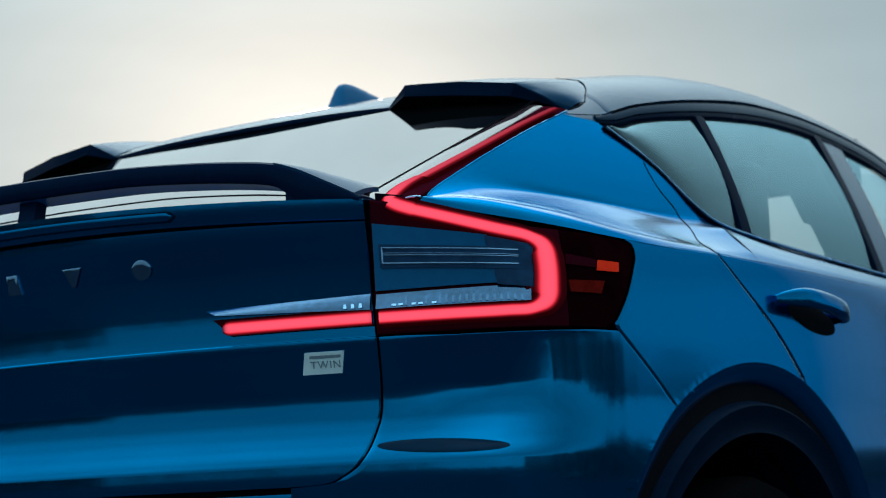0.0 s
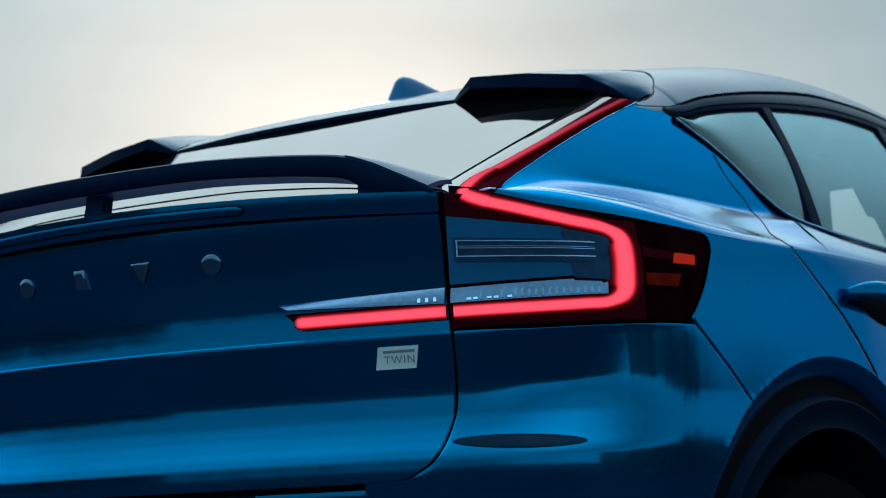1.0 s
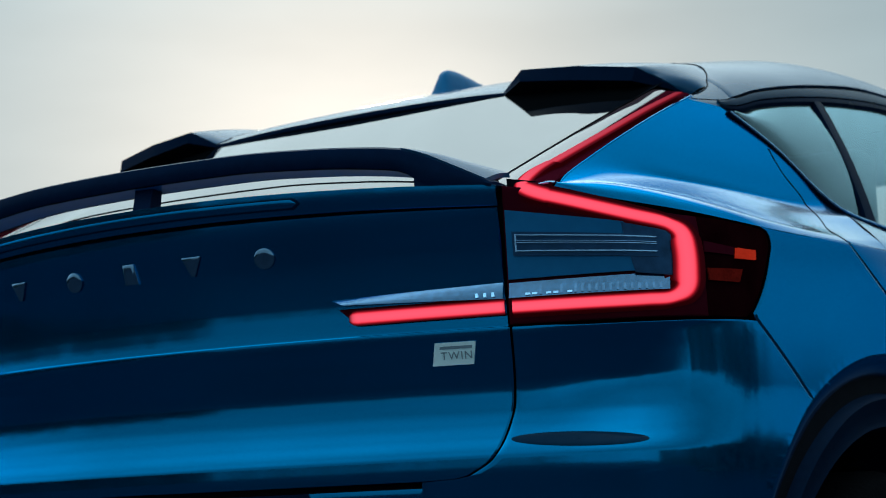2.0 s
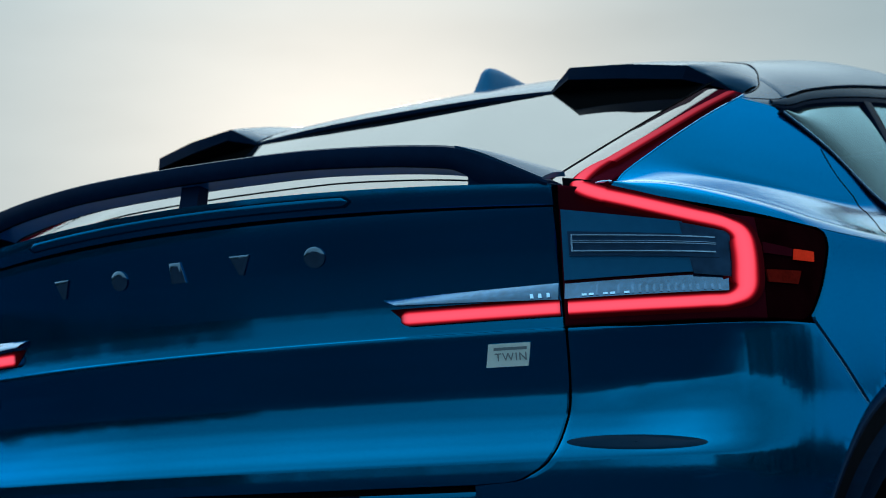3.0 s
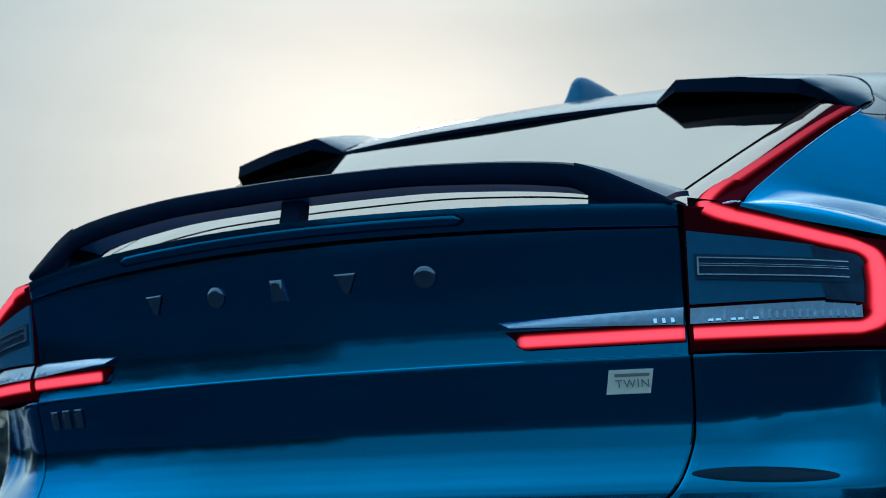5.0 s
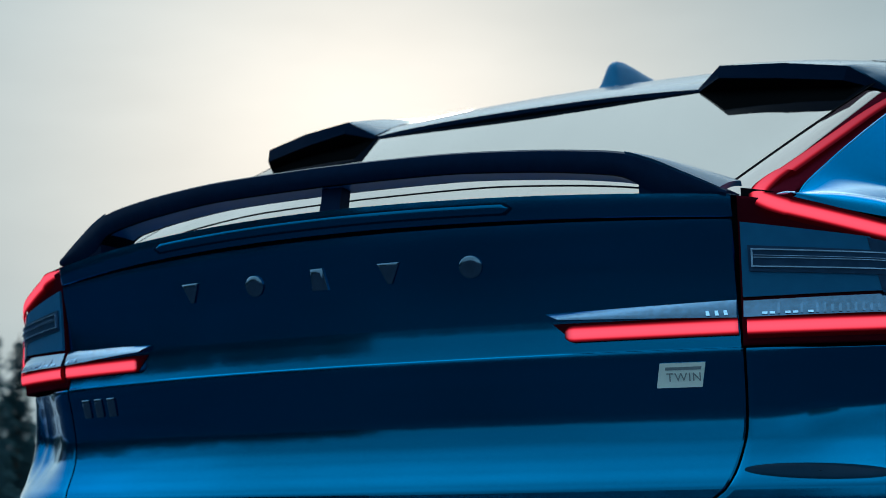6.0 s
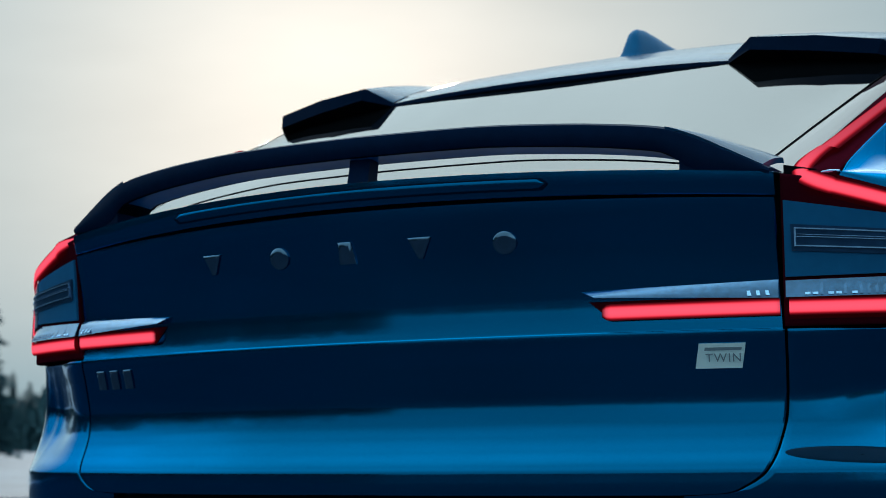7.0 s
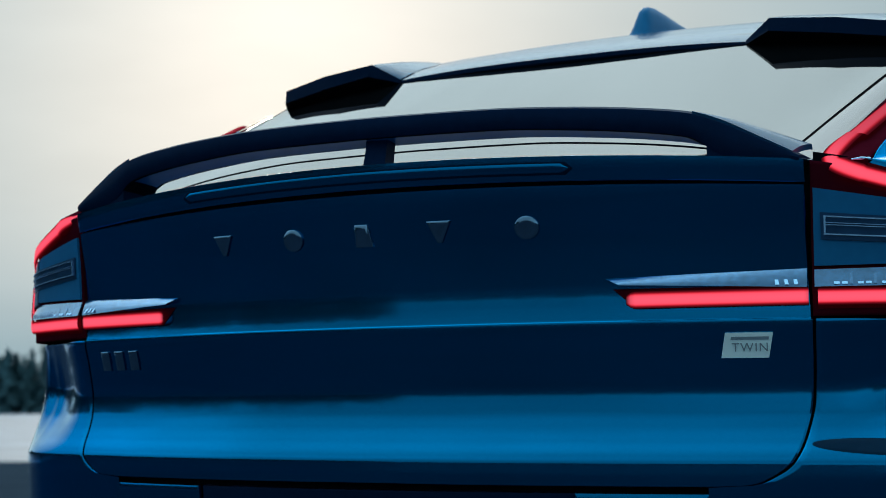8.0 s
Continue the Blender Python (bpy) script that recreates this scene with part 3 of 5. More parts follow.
def lip_point(u, f, proud=0.0):
    """A point of the lip: f from 0 at its lower edge to 1 where it rolls over."""
    low, high = 1.1365 - 0.046 * u ** 2, 1.1705 - 0.055 * u ** 2
    q = shell(u, low + (high - low) * np.minimum(f, 1.0), 0)
    q[..., 1] += -0.003 * np.clip(f, 0, 1) - proud - 0.001 * np.sin(np.clip(f, 0, 1) * math.pi)
    return q


_lip = [lip_point(_u, f) for f in np.linspace(0, 1, 14)]
for fwd, dz in ((0.003, 0.0008), (0.03, 0.002), (0.10, 0.0035)):
    q = lip_point(_u, 1.0)
    q[:, 1] += fwd
    q[:, 2] += dz
    _lip.append(q)
lip = part("tailgate_lip", panel_of(np.array(_lip), 0.010, 0.001), PAINT, car, "dark blue lip along the tailgate's top edge")

# high brake light: a shallow bezel in the lip and its dark lens
def lip_strip(half, lo, hi, proud, n=70, round_end=0.012):
    u = np.linspace(-half, half, n)
    end = np.sqrt(np.clip(1 - np.clip((np.abs(u) - (half - round_end)) / round_end, 0, 1) ** 2, 0.02, 1))
    return np.array([lip_point(u, (lo + hi) / 2 + (hi - lo) / 2 * g * end, 0.0006 + proud * (1 - abs(g) ** 4)) for g in np.linspace(-1, 1, 9)])


b = bmesh.new()
grid(b, lip_strip(0.331, 0.235, 0.765, 0.0006))
bezel = part("brake_light", b, NAVY, lip, "dark bezel of the high brake light")
b = bmesh.new()
grid(b, lip_strip(0.326, 0.30, 0.72, 0.0014))
part("brake_light_lens", b, PAINT, bezel, "blue-tinted dark brake light lens, unlit")

# ---- tail wing over the lip
def wing_y(x):
    return -0.107 + 0.23 * x * x
WING_TOP = curve_of((0, 1.244), (0.2, 1.2425), (0.33, 1.237), (0.42, 1.230), (0.48, 1.2225), (0.52, 1.2095), (0.56, 1.190), (0.62, 1.159))
WING_LOW = curve_of((0, 1.2135), (0.2, 1.212), (0.33, 1.205), (0.44, 1.194), (0.483, 1.186), (0.503, 1.173), (0.518, 1.163), (0.56, 1.153), (0.62, 1.1485))
wx = np.unique(np.r_[np.linspace(-0.62, -0.44, 26), np.linspace(-0.44, 0.44, 60), np.linspace(0.44, 0.62, 26)])
wa = np.abs(wx)
wt, wl, wy = WING_TOP(wa) - 0.008 * wx, WING_LOW(wa) - 0.006 * wx, wing_y(wx)
chord = 0.125 + 0.035 * np.clip((wa - 0.45) / 0.06, 0, 1) - 0.065 * np.clip((wa - 0.53) / 0.09, 0, 1)
ring = []
for fy, fz in ((0.004, 0.0), (0.0, 0.15), (-0.002, 0.55), (0.001, 0.9), (0.008, 1.0), (0.035, 1.03), (0.056, 0.86), (0.066, 0.50), (0.066, 0.12), (0.062, -0.15)):
    ring.append(np.stack([wx, wy + fy / 0.125 * chord, wl + (wt - wl) * fz], -1))
b = bmesh.new()
wing_grid = np.array(ring)
grid(b, wing_grid)
for col in (0, -1):
    b.faces.new([b.verts.new(p) for p in wing_grid[:, col]])
wing = part("tail_wing", b, DARK, car, "gloss black tail wing standing over the tailgate lip")
# underside with the lip's reflection painted as a blue strip, and a thin blade ahead of it
def under_strip(g0, g1, cols, drop=0.0):
    lo_, hi_ = wing_grid[0][cols], wing_grid[-1][cols]
    return np.array([lo_ + (hi_ - lo_) * g + np.array((0, 0, 0.0010 * math.sin(math.pi * g) - drop)) for g in np.linspace(g0, g1, 5)])


middle = np.abs(wx) < 0.48
b = bmesh.new()
grid(b, under_strip(0.08, 0.90, middle, 0.0012))
part("underside_reflection", b, DIM_BODY_BLUE, wing, "strip under the wing coloured as the lip's blue reflection")
b = bmesh.new()
grid(b, under_strip(0.0, 1.0, np.abs(wx) < 9))
part("wing_underside", b, SHADOW_GAP, wing, "black underside of the tail wing")
b = bmesh.new()
bx = wx[np.abs(wx) < 0.49]
tube(b, [(x, wing_y(x) + 0.116, WING_LOW(abs(x)) - 0.006 * x - 0.0065) for x in bx], 0.0014, 8)
part("wing_blade", b, SHADOW_GAP, wing, "thin black blade ahead of the wing")
# painted end facets of the wing
for side in (1, -1):
    tx_ = np.linspace(0.485, 0.611, 24)
    f0 = np.clip((tx_ - 0.485) / 0.13, 0.01, 1)
    rows = []
    for f in np.linspace(0, 1, 8):
        yy = wing_y(tx_) + 0.003 + f * f0 * 0.058
        zz = WING_TOP(tx_) - 0.008 * side * tx_ + 0.0004 + 0.003 * np.sin(f * math.pi) * f0 + f * f0 * 0.015
        rows.append(np.stack([side * (tx_ + 0.006 * f * f0), yy, zz], -1))
    b = bmesh.new()
    rows = np.array(rows)
    grid(b, rows)
    rim(b, rows, np.zeros_like(rows) + np.array((0, 0.002, -0.007)))
    part("wing_end", b, SPOILER_PAINT, wing, "blue painted end facet of the tail wing")
# feet that close the slot at both ends
for side in (1, -1):
    rows = []
    for x in np.linspace(0.502, 0.585, 6):
        y0_, y1_, zt = wing_y(x) + 0.006, wing_y(x) + 0.062, min(float(WING_LOW(0.502)) + 0.012, float(WING_TOP(x)) - 0.010)
        rows.append([(side * x, y0_, 1.136), (side * x, y0_, zt), (side * x, y1_, zt), (side * x, y1_, 1.136)])
    b = bmesh.new()
    grid(b, np.array(rows), close_u=True)
    for row in (rows[0], rows[-1]):
        b.faces.new([b.verts.new(p) for p in row])
    part("wing_foot", b, DARK, wing, "black foot of the tail wing")
# middle strut
b = bmesh.new()
rows = []
for f in np.linspace(0, 1, 8):
    zz = 1.160 + (1.222 - 1.160) * f
    w0 = 0.0165 + 0.004 * (1 - f) ** 3 + 0.003 * f ** 4
    yb, yf = -0.098 + 0.014 * f, -0.066 + 0.010 * f
    rows.append([(0.012 + w0, yb, zz), (0.012 - w0, yb - 0.002, zz), (0.012 - w0 * 0.7, yf, zz), (0.012 + w0 * 0.7, yf, zz)])
grid(b, np.array(rows), close_u=True)
part("wing_strut", b, DARK, wing, "gloss black strut under the wing's middle")

# ---- rear window
def glass_z(x, y):
    """Height of the rear window's sloping surface, which the lamp strips continue."""
    return 1.1685 + 0.4245 * (y - 0.067) + 0.124 * y * (1 - (abs(x) / 0.69) ** 3)


rows = []
for f in np.linspace(0, 1, 8):
    xw = 0.575 + 0.045 * f
    ye = 0.045 + 0.52 * f
    row = []
    for x in np.linspace(-1, 1, 11):
        y = ye - (0.030 - 0.02 * f) * (1 - abs(x) ** 2.5)
        row.append((x * xw, y, glass_z(x * xw, y)))
    rows.append(row)
b = bmesh.new()
rear_pts = loft(rows, 60, 24)
grid(b, rear_pts)
part("rear_window", b, REAR_GLASS, car, "dark tinted rear window mirroring the pale sky")
# thin black seal round the glass
b = bmesh.new()
tube(b, [tuple(p) for p in rear_pts[1]], 0.006, 6)
for col in (0, -1):
    tube(b, [tuple(p) for p in rear_pts[:, col]], 0.0007, 6)
part("glass_seal", b, SHADOW_GAP, car, "black rubber seal along the rear window")


# ---- tail lamps
LAMP_RIGHT = curve_of((0.945, 1.010), (0.950, 1.024), (0.956, 1.0345), (0.975, 1.054), (1.0025, 1.0775), (1.040, 1.1030), (1.068, 1.1190), (1.079, 1.1195), (1.088, 1.106), (1.093, 1.085))
LAMP_TOP = curve_of((0.64, 1.147), (0.68, 1.1405), (0.72, 1.1325), (0.764, 1.1190), (0.805, 1.1090), (0.847, 1.1005), (0.892, 1.0960), (0.943, 1.0935), (1.004, 1.0915), (1.08, 1.0885), (1.12, 1.086))


def ribbon(bm, centres, normals, halves, levels, proud=0.004):
    """A flat light guide with rounded edges along a line of centres, with how strongly each stretch is lit."""
    across, level = bm.verts.layers.float.new("across"), bm.verts.layers.float.new("level")
    section = [(a, 1.0 - 0.9 * abs(a) ** 3) for a in np.linspace(-1, 1, 15)]
    rows = []
    n = len(centres)
    for i in range(n):
        t = centres[min(i + 1, n - 1)] - centres[max(i - 1, 0)]
        side_v = np.cross(t, normals[i])
        side_v /= np.linalg.norm(side_v) + 1e-9
        rows.append([centres[i] + side_v * halves[i] * a + normals[i] * proud * h for a, h in section])
    vs = grid(bm, np.array(rows))
    for i, row in enumerate(vs):
        for (a, _), v in zip(section, row):
            v[across], v[level] = abs(a), levels[i]


def on_lamp(path, n, side, off):
    """Points and normals along a path of (s, z) on the lamp's face."""
    sz = spline(path, n)
    c = shell(sz[:, 0], sz[:, 1], off, LAMP)
    a = shell(sz[:, 0] + 0.003, sz[:, 1], off, LAMP) - shell(sz[:, 0] - 0.003, sz[:, 1], off, LAMP)
    d = shell(sz[:, 0], sz[:, 1] + 0.003, off, LAMP) - shell(sz[:, 0], sz[:, 1] - 0.003, off, LAMP)
    nr = np.cross(a, d)
    nr /= np.linalg.norm(nr, axis=1)[:, None]
    return mirrored(c, side), mirrored(nr, side)


def lamp_patch(side, corners, nu, nv, off, skirt=0.004, lean=0.0):
    """A small plate on the lamp's face between four (s, z) corners: low inner, low outer, high outer, high inner."""
    c = np.array(corners, float)
    u, v = np.meshgrid(np.linspace(0, 1, nu), np.linspace(0, 1, nv))
    sz = ((1 - u) * (1 - v))[..., None] * c[0] + (u * (1 - v))[..., None] * c[1] + (u * v)[..., None] * c[2] + ((1 - u) * v)[..., None] * c[3]
    o = off - lean * v
    pts = mirrored(shell(sz[..., 0], sz[..., 1], o, LAMP), side)
    low = mirrored(shell(sz[..., 0], sz[..., 1], o - skirt, LAMP), side)
    bm = bmesh.new()
    grid(bm, pts)
    rim(bm, pts, low - pts)
    return bm


def strip_point(f, x):
    """A point of the upright lamp strip beside the rear window: f from its foot to its head."""
    y = 0.02 + 0.50 * f
    return np.array((x, y, glass_z(x, y) - 0.0006))


def tail_lamp(side):
    lamp = new("tail_lamp")
    lamp.parent = car
    lamp["label"] = "lit red tail lamp with a bracket-shaped light guide"
    # dark red housing lens, near black towards the flank
    _, _, pts = shell_sheet(0.6405, lambda z: np.minimum(LAMP_RIGHT(z), 0.935), 0.9455, LAMP_TOP, 50, 44, -0.002, LAMP)
    part("housing", panel_of(mirrored(pts, side), 0.012, 0.0015), LENS, lamp, "glossy dark red lamp housing")
    _, _, pts = shell_sheet(0.934, lambda z: LAMP_RIGHT(z), 0.9455, LAMP_TOP, 30, 44, -0.002, LAMP)
    part("corner_lens", panel_of(mirrored(pts, side), 0.012, 0.0015), CORNER_LENS, lamp, "near-black corner lens")
    _, _, pts = shell_sheet(0.645, 1.09, 0.95, lambda s_: LAMP_TOP(s_) + 0.014, 40, 16, -0.022, LAMP)
    b = bmesh.new()
    grid(b, mirrored(pts, side))
    part("lamp_backing", b, SHADOW_GAP, lamp, "black shell behind the lamp")
    # upright strip beside the rear window: pale lens inside, dark red lens outside
    def strip_sheet(x0, x1, drop0, drop1):
        rows = []
        for f in np.linspace(0, 1, 9):
            a_, b_ = x0(f), x1(f)
            rows.append([strip_point(f, a_ + (b_ - a_) * g) + (0, 0.010 * drop0 * (1 - g) + 0.010 * drop1 * g, 0.0012 * math.sin(math.pi * g)) for g in np.linspace(0, 1, 4)])
        return mirrored(loft(rows, 12, 40), side)
    part("strip_lens", panel_of(strip_sheet(lambda f: 0.5742 + 0.0445 * f, lambda f: 0.632 + 0.012 * f, 0, 0), 0.012, 0.0006), SMOKE, lamp, "pale smoked upright lens beside the rear window")
    part("strip_housing", panel_of(strip_sheet(lambda f: 0.632 + 0.012 * f, lambda f: 0.697 - 0.011 * f, 0, 0.3), 0.012, 0.0015), LENS, lamp, "dark red upright housing")
    # red light guide: low bar, outer bend, upper bar, then up beside the window
    path = [(0.6475, 0.9705), (0.75, 0.9705), (0.84, 0.9710), (0.876, 0.9730), (0.8950, 0.985), (0.8995, 1.01), (0.9000, 1.045), (0.8960, 1.066), (0.878, 1.0790),
            (0.82, 1.0945), (0.75, 1.1150), (0.71, 1.1265)]
    sz = spline(path, 110)
    c, nr = on_lamp(path, 110, side, 0.003)
    up = np.abs(np.gradient(sz[:, 1])) / (np.hypot(*np.gradient(sz, axis=0).T) + 1e-9)
    wide = np.convolve(np.pad(np.clip((up - 0.5) * 2.2, 0, 1), 4, mode="edge"), np.ones(9) / 9, mode="valid") * (sz[:, 0] > 0.85)
    half = 0.0108 + 0.0115 * wide
    turn = mirrored(c, side)
    bend = [tuple(turn[-1]), tuple(shell(0.684, 1.1355, 0.004, LAMP)), (0.6530, 0.013, 1.1455), (0.6465, 0.034, 1.1580), tuple(strip_point(0.085, 0.6505) + (0, -0.003, 0.007)), tuple(strip_point(0.16, 0.6535) + (0, -0.003, 0.007))]
    q = spline(bend, 30)
    f_ = np.linspace(0, 1, 30)[:, None]
    n0 = nr[-1] * (side, 1, 1)
    nb = n0 * (1 - f_) + np.array((0.05, -0.40, 0.92)) * f_
    nb /= np.linalg.norm(nb, axis=1)[:, None]
    b = bmesh.new()
    ribbon(b, np.r_[c, mirrored(q[1:], side)], np.r_[nr, mirrored(nb[1:], side)], np.r_[half, 0.0120 + 0.0010 * np.linspace(0, 1, 29)],
           np.r_[np.full(len(c), 1.05), 1.05 - 0.45 * np.linspace(0, 1, 29) ** 2])
    guide = part("light_guide", b, GUIDE, lamp, "glowing red light guide")
    # halo ribbon under the guide; its glow is painted by emission
    c, nr = on_lamp(path, 110, side, -0.0016)
    b = bmesh.new()
    ribbon(b, c, nr, half + 0.005 + 0.006 * wide, 0.05 + 0.16 * wide, 0.0006)
    part("lens_halo", b, LENS_HALO, guide, "added red halo imitating the guide's light on the lens")
    up_path = [strip_point(0.150, 0.6580), strip_point(0.30, 0.6615), strip_point(0.5, 0.6660), strip_point(0.75, 0.6710), strip_point(0.95, 0.6790)]
    q = spline([p + np.array((0, -0.003, 0.0065 - 0.0035 * k / 4)) for k, p in enumerate(up_path)], 40)
    b = bmesh.new()
    ribbon(b, mirrored(q, side), np.tile(np.array((0.05 * side, -0.40, 0.92)), (40, 1)), np.linspace(0.0165, 0.0135, 40), np.linspace(0.66, 0.26, 40))
    part("upright_guide", b, GUIDE, guide, "dimmer red upright light guide")
    b = bmesh.new()
    tube(b, [tuple(p) for p in mirrored(np.array([(0.676, 0.022, 1.1475), (0.688, 0.024, 1.1480), (0.699, 0.029, 1.1475)]), side)], [0.0012, 0.0024, 0.0020], 8)
    part("chrome_wedge", b, BRIGHT_BAR, lamp, "small bright wedge at the strip's foot")
    # pale ribbed lens over the low bar
    part("clear_lens", lamp_patch(side, [(0.6435, 0.983), (0.872, 0.984), (0.876, 1.012), (0.6435, 1.008)], 40, 6, 0.008, 0.012, 0.011), CLEAR, lamp, "pale ribbed clear lens")
    for k in range(20):
        s0 = 0.668 + 0.0100 * k
        lit = k in (0, 1, 3, 4, 6)
        part("lens_rib", lamp_patch(side, [(s0, 0.986), (s0 + (0.007 if lit else 0.0035), 0.986), (s0 + (0.007 if lit else 0.0035), 0.9893 if lit else 1.006), (s0, 0.9893 if lit else 1.005)], 2, 3, 0.0084, 0.004, 0.0025 if lit else 0.0105), BRIGHT_BAR if lit else CLEAR, lamp)
    # body-coloured insert with its slot of clear bars
    part("insert", lamp_patch(side, [(0.6435, 1.010), (0.846, 1.013), (0.812, 1.084), (0.6435, 1.111)], 30, 12, 0.002), DIM_BODY_BLUE, lamp, "body-coloured insert in a dimmed blue")
    part("reflector_bowl", lamp_patch(side, [(0.826, 1.010), (0.882, 1.004), (0.880, 1.068), (0.808, 1.083)], 12, 10, 0.0028), CLEAR_SHADED, lamp, "clear reflector bowl with shade in its colour")
    part("slot", lamp_patch(side, [(0.653, 1.044), (0.862, 1.031), (0.862, 1.062), (0.652, 1.079)], 30, 6, 0.004), CLEAR_SHADED, lamp, "dark slot for the clear bars")
    part("slot_lens", lamp_patch(side, [(0.657, 1.050), (0.857, 1.0385), (0.857, 1.0595), (0.657, 1.0735)], 30, 6, 0.0055), CLEAR_SHADED, lamp, "clear lens in the slot, coloured as shaded")
    for z0, w in ((1.0495, 0.0018), (1.0620, 0.0010), (1.0650, 0.0008), (1.0725, 0.0018)):
        d = 0.0115 + (z0 - 1.0495) * 0.10
        part("clear_bar", lamp_patch(side, [(0.657, z0), (0.857, z0 - d), (0.857, z0 - d + w), (0.657, z0 + w)], 30, 3, 0.0072), BRIGHT_BAR, lamp)
    part("clear_bar", lamp_patch(side, [(0.6565, 1.0495), (0.6590, 1.0493), (0.6590, 1.0742), (0.6565, 1.0744)], 3, 6, 0.0072), BRIGHT_BAR, lamp)
    # side reflectors in the dark corner
    part("side_reflector", lamp_patch(side, [(1.004, 1.034), (1.058, 1.035), (1.062, 1.050), (1.010, 1.050)], 10, 4, 0.002), GLOWING_REFLECTOR, lamp, "red reflector square, its returned light put in as glow")
    part("side_reflector", lamp_patch(side, [(0.94, 0.998), (1.006, 0.998), (1.018, 1.018), (0.938, 1.016)], 10, 4, 0.0008), DIM_REFLECTOR, lamp, "dim red reflector square")
    part("side_reflector", lamp_patch(side, [(0.936, 1.040), (1.000, 1.038), (1.004, 1.050), (0.938, 1.056)], 10, 4, 0.0005), LENS, lamp)
    # the bar that runs into the tailgate
    gate = new("tailgate_lamp")
    gate.parent = car
    gate["label"] = "slim lit red lamp bar let into the tailgate"
    def bar(corners_low, corners_high, n, off, name, mat, label, skirt=0.012, lean=0.0):
        a, bb = np.array(corners_low), np.array(corners_high)
        u = np.linspace(0, 1, n)
        lo_c = np.stack([np.interp(u, (0, 1), a[:, 0]), np.interp(u, (0, 1), a[:, 1])], -1)
        hi_c = np.stack([np.interp(u, (0, 1), bb[:, 0]), np.interp(u, (0, 1), bb[:, 1])], -1)
        v = np.linspace(0, 1, 6)[:, None, None]
        sz_ = lo_c[None] * (1 - v) + hi_c[None] * v
        o = off - lean * np.linspace(0, 1, 6)[:, None] - 0.0015 * np.abs(np.linspace(-1, 1, 6)[:, None]) ** 4 + 0 * sz_[..., 0]
        p = mirrored(shell(sz_[..., 0], sz_[..., 1], o, LAMP), side)
        bm = bmesh.new()
        grid(bm, p)
        rim(bm, p, mirrored(shell(sz_[..., 0], sz_[..., 1], o - skirt, LAMP), side) - p)
        return part(name, bm, mat, gate, label)
    bar([(0.425, 0.9475), (0.6345, 0.9475)], [(0.378, 0.986), (0.6345, 0.986)], 40, -0.006, "housing", LENS, "dark red bar housing", 0.02)
    n_ = 40
    g_ = np.linspace(0, 1, n_)
    sz_ = np.stack([0.398 + 0.2375 * g_, 0.9705 + 0.0010 * g_], -1)
    c_ = shell(sz_[:, 0], sz_[:, 1], 0.0008, LAMP)
    d_ = shell(sz_[:, 0], sz_[:, 1] + 0.003, 0.0008, LAMP) - c_
    nr_ = np.cross(np.gradient(c_, axis=0), d_)
    nr_ /= np.linalg.norm(nr_, axis=1)[:, None]
    b = bmesh.new()
    ribbon(b, mirrored(c_, side), mirrored(nr_, side), np.full(n_, 0.0112) * np.clip(0.55 + g_ * 14, 0, 1), 1.05 * np.clip(g_ * 24, 0, 1) ** 0.5 * np.clip(0.72 + (1 - g_) * 14, 0, 1), 0.002)
    part("light_guide", b, GUIDE, gate, "glowing red light guide")
    bar([(0.390, 0.9905), (0.634, 0.9830)], [(0.368, 1.0000), (0.634, 1.0075)], 40, 0.006, "clear_lens", CLEAR, "pale ribbed clear lens", 0.014, 0.010)
    for k in range(3):
        part("lens_rib", lamp_patch(side, [(0.594 + 0.012 * k, 0.9865), (0.599 + 0.012 * k, 0.9865), (0.596 + 0.012 * k, 0.9975), (0.592 + 0.012 * k, 0.9975)], 2, 3, 0.0075, 0.004, 0.009), BRIGHT_BAR, gate)
    return lamp


for side in (1, -1):
    tail_lamp(side)

# ---- bumper, quarter panels, doors, fenders
BUMP_EDGE = curve_of((0.26, 1.30), (0.70, 1.36), (0.80, 1.245), (0.837, 1.195), (0.879, 1.138), (0.923, 1.072), (0.953, 1.030), (0.96, 1.02))
DOOR_EDGE = curve_of((0.26, 1.80), (0.70, 1.80), (0.816, 1.762), (0.862, 1.733), (0.92, 1.665), (0.977, 1.590), (1.038, 1.490), (1.097, 1.406))
SIDE_TOP = curve_of((0.6, 1.094), (2.4, 1.10), (2.9, 1.085), (3.5, 1.02), (4.3, 0.93), (5.2, 0.84))
bumper = new("rear_bumper")
bumper.parent = car
bumper["label"] = "blue rear bumper wrapping the car's corners"
for side in (1, -1):
    _, _, pts = shell_sheet(lambda z: GATE_HALF(z) + 0.004, lambda z: BUMP_EDGE(z) - 0.0005, 0.30, 0.9425, 60, 220)
    part("bumper_corner", arch_cut(panel_of(mirrored(pts, side), 0.010, 0.0008), 0.522), PAINT, bumper)
    q_left = lambda z: np.where(z < 0.952, BUMP_EDGE(np.minimum(z, 0.952)) + 0.0005, LAMP_RIGHT(np.maximum(z, 0.952)) + 0.004)
    _, _, pts = shell_sheet(q_left, lambda z: DOOR_EDGE(z) - 0.0018, 0.30, lambda s: 1.0925 + 0.004 * np.clip((s - 1.1) / 0.45, 0, 1), 60, 110)
    part("quarter_panel", arch_cut(panel_of(mirrored(pts, side), 0.010, 0.0008), 0.522), PAINT, car, "blue quarter panel over the rear wheel")
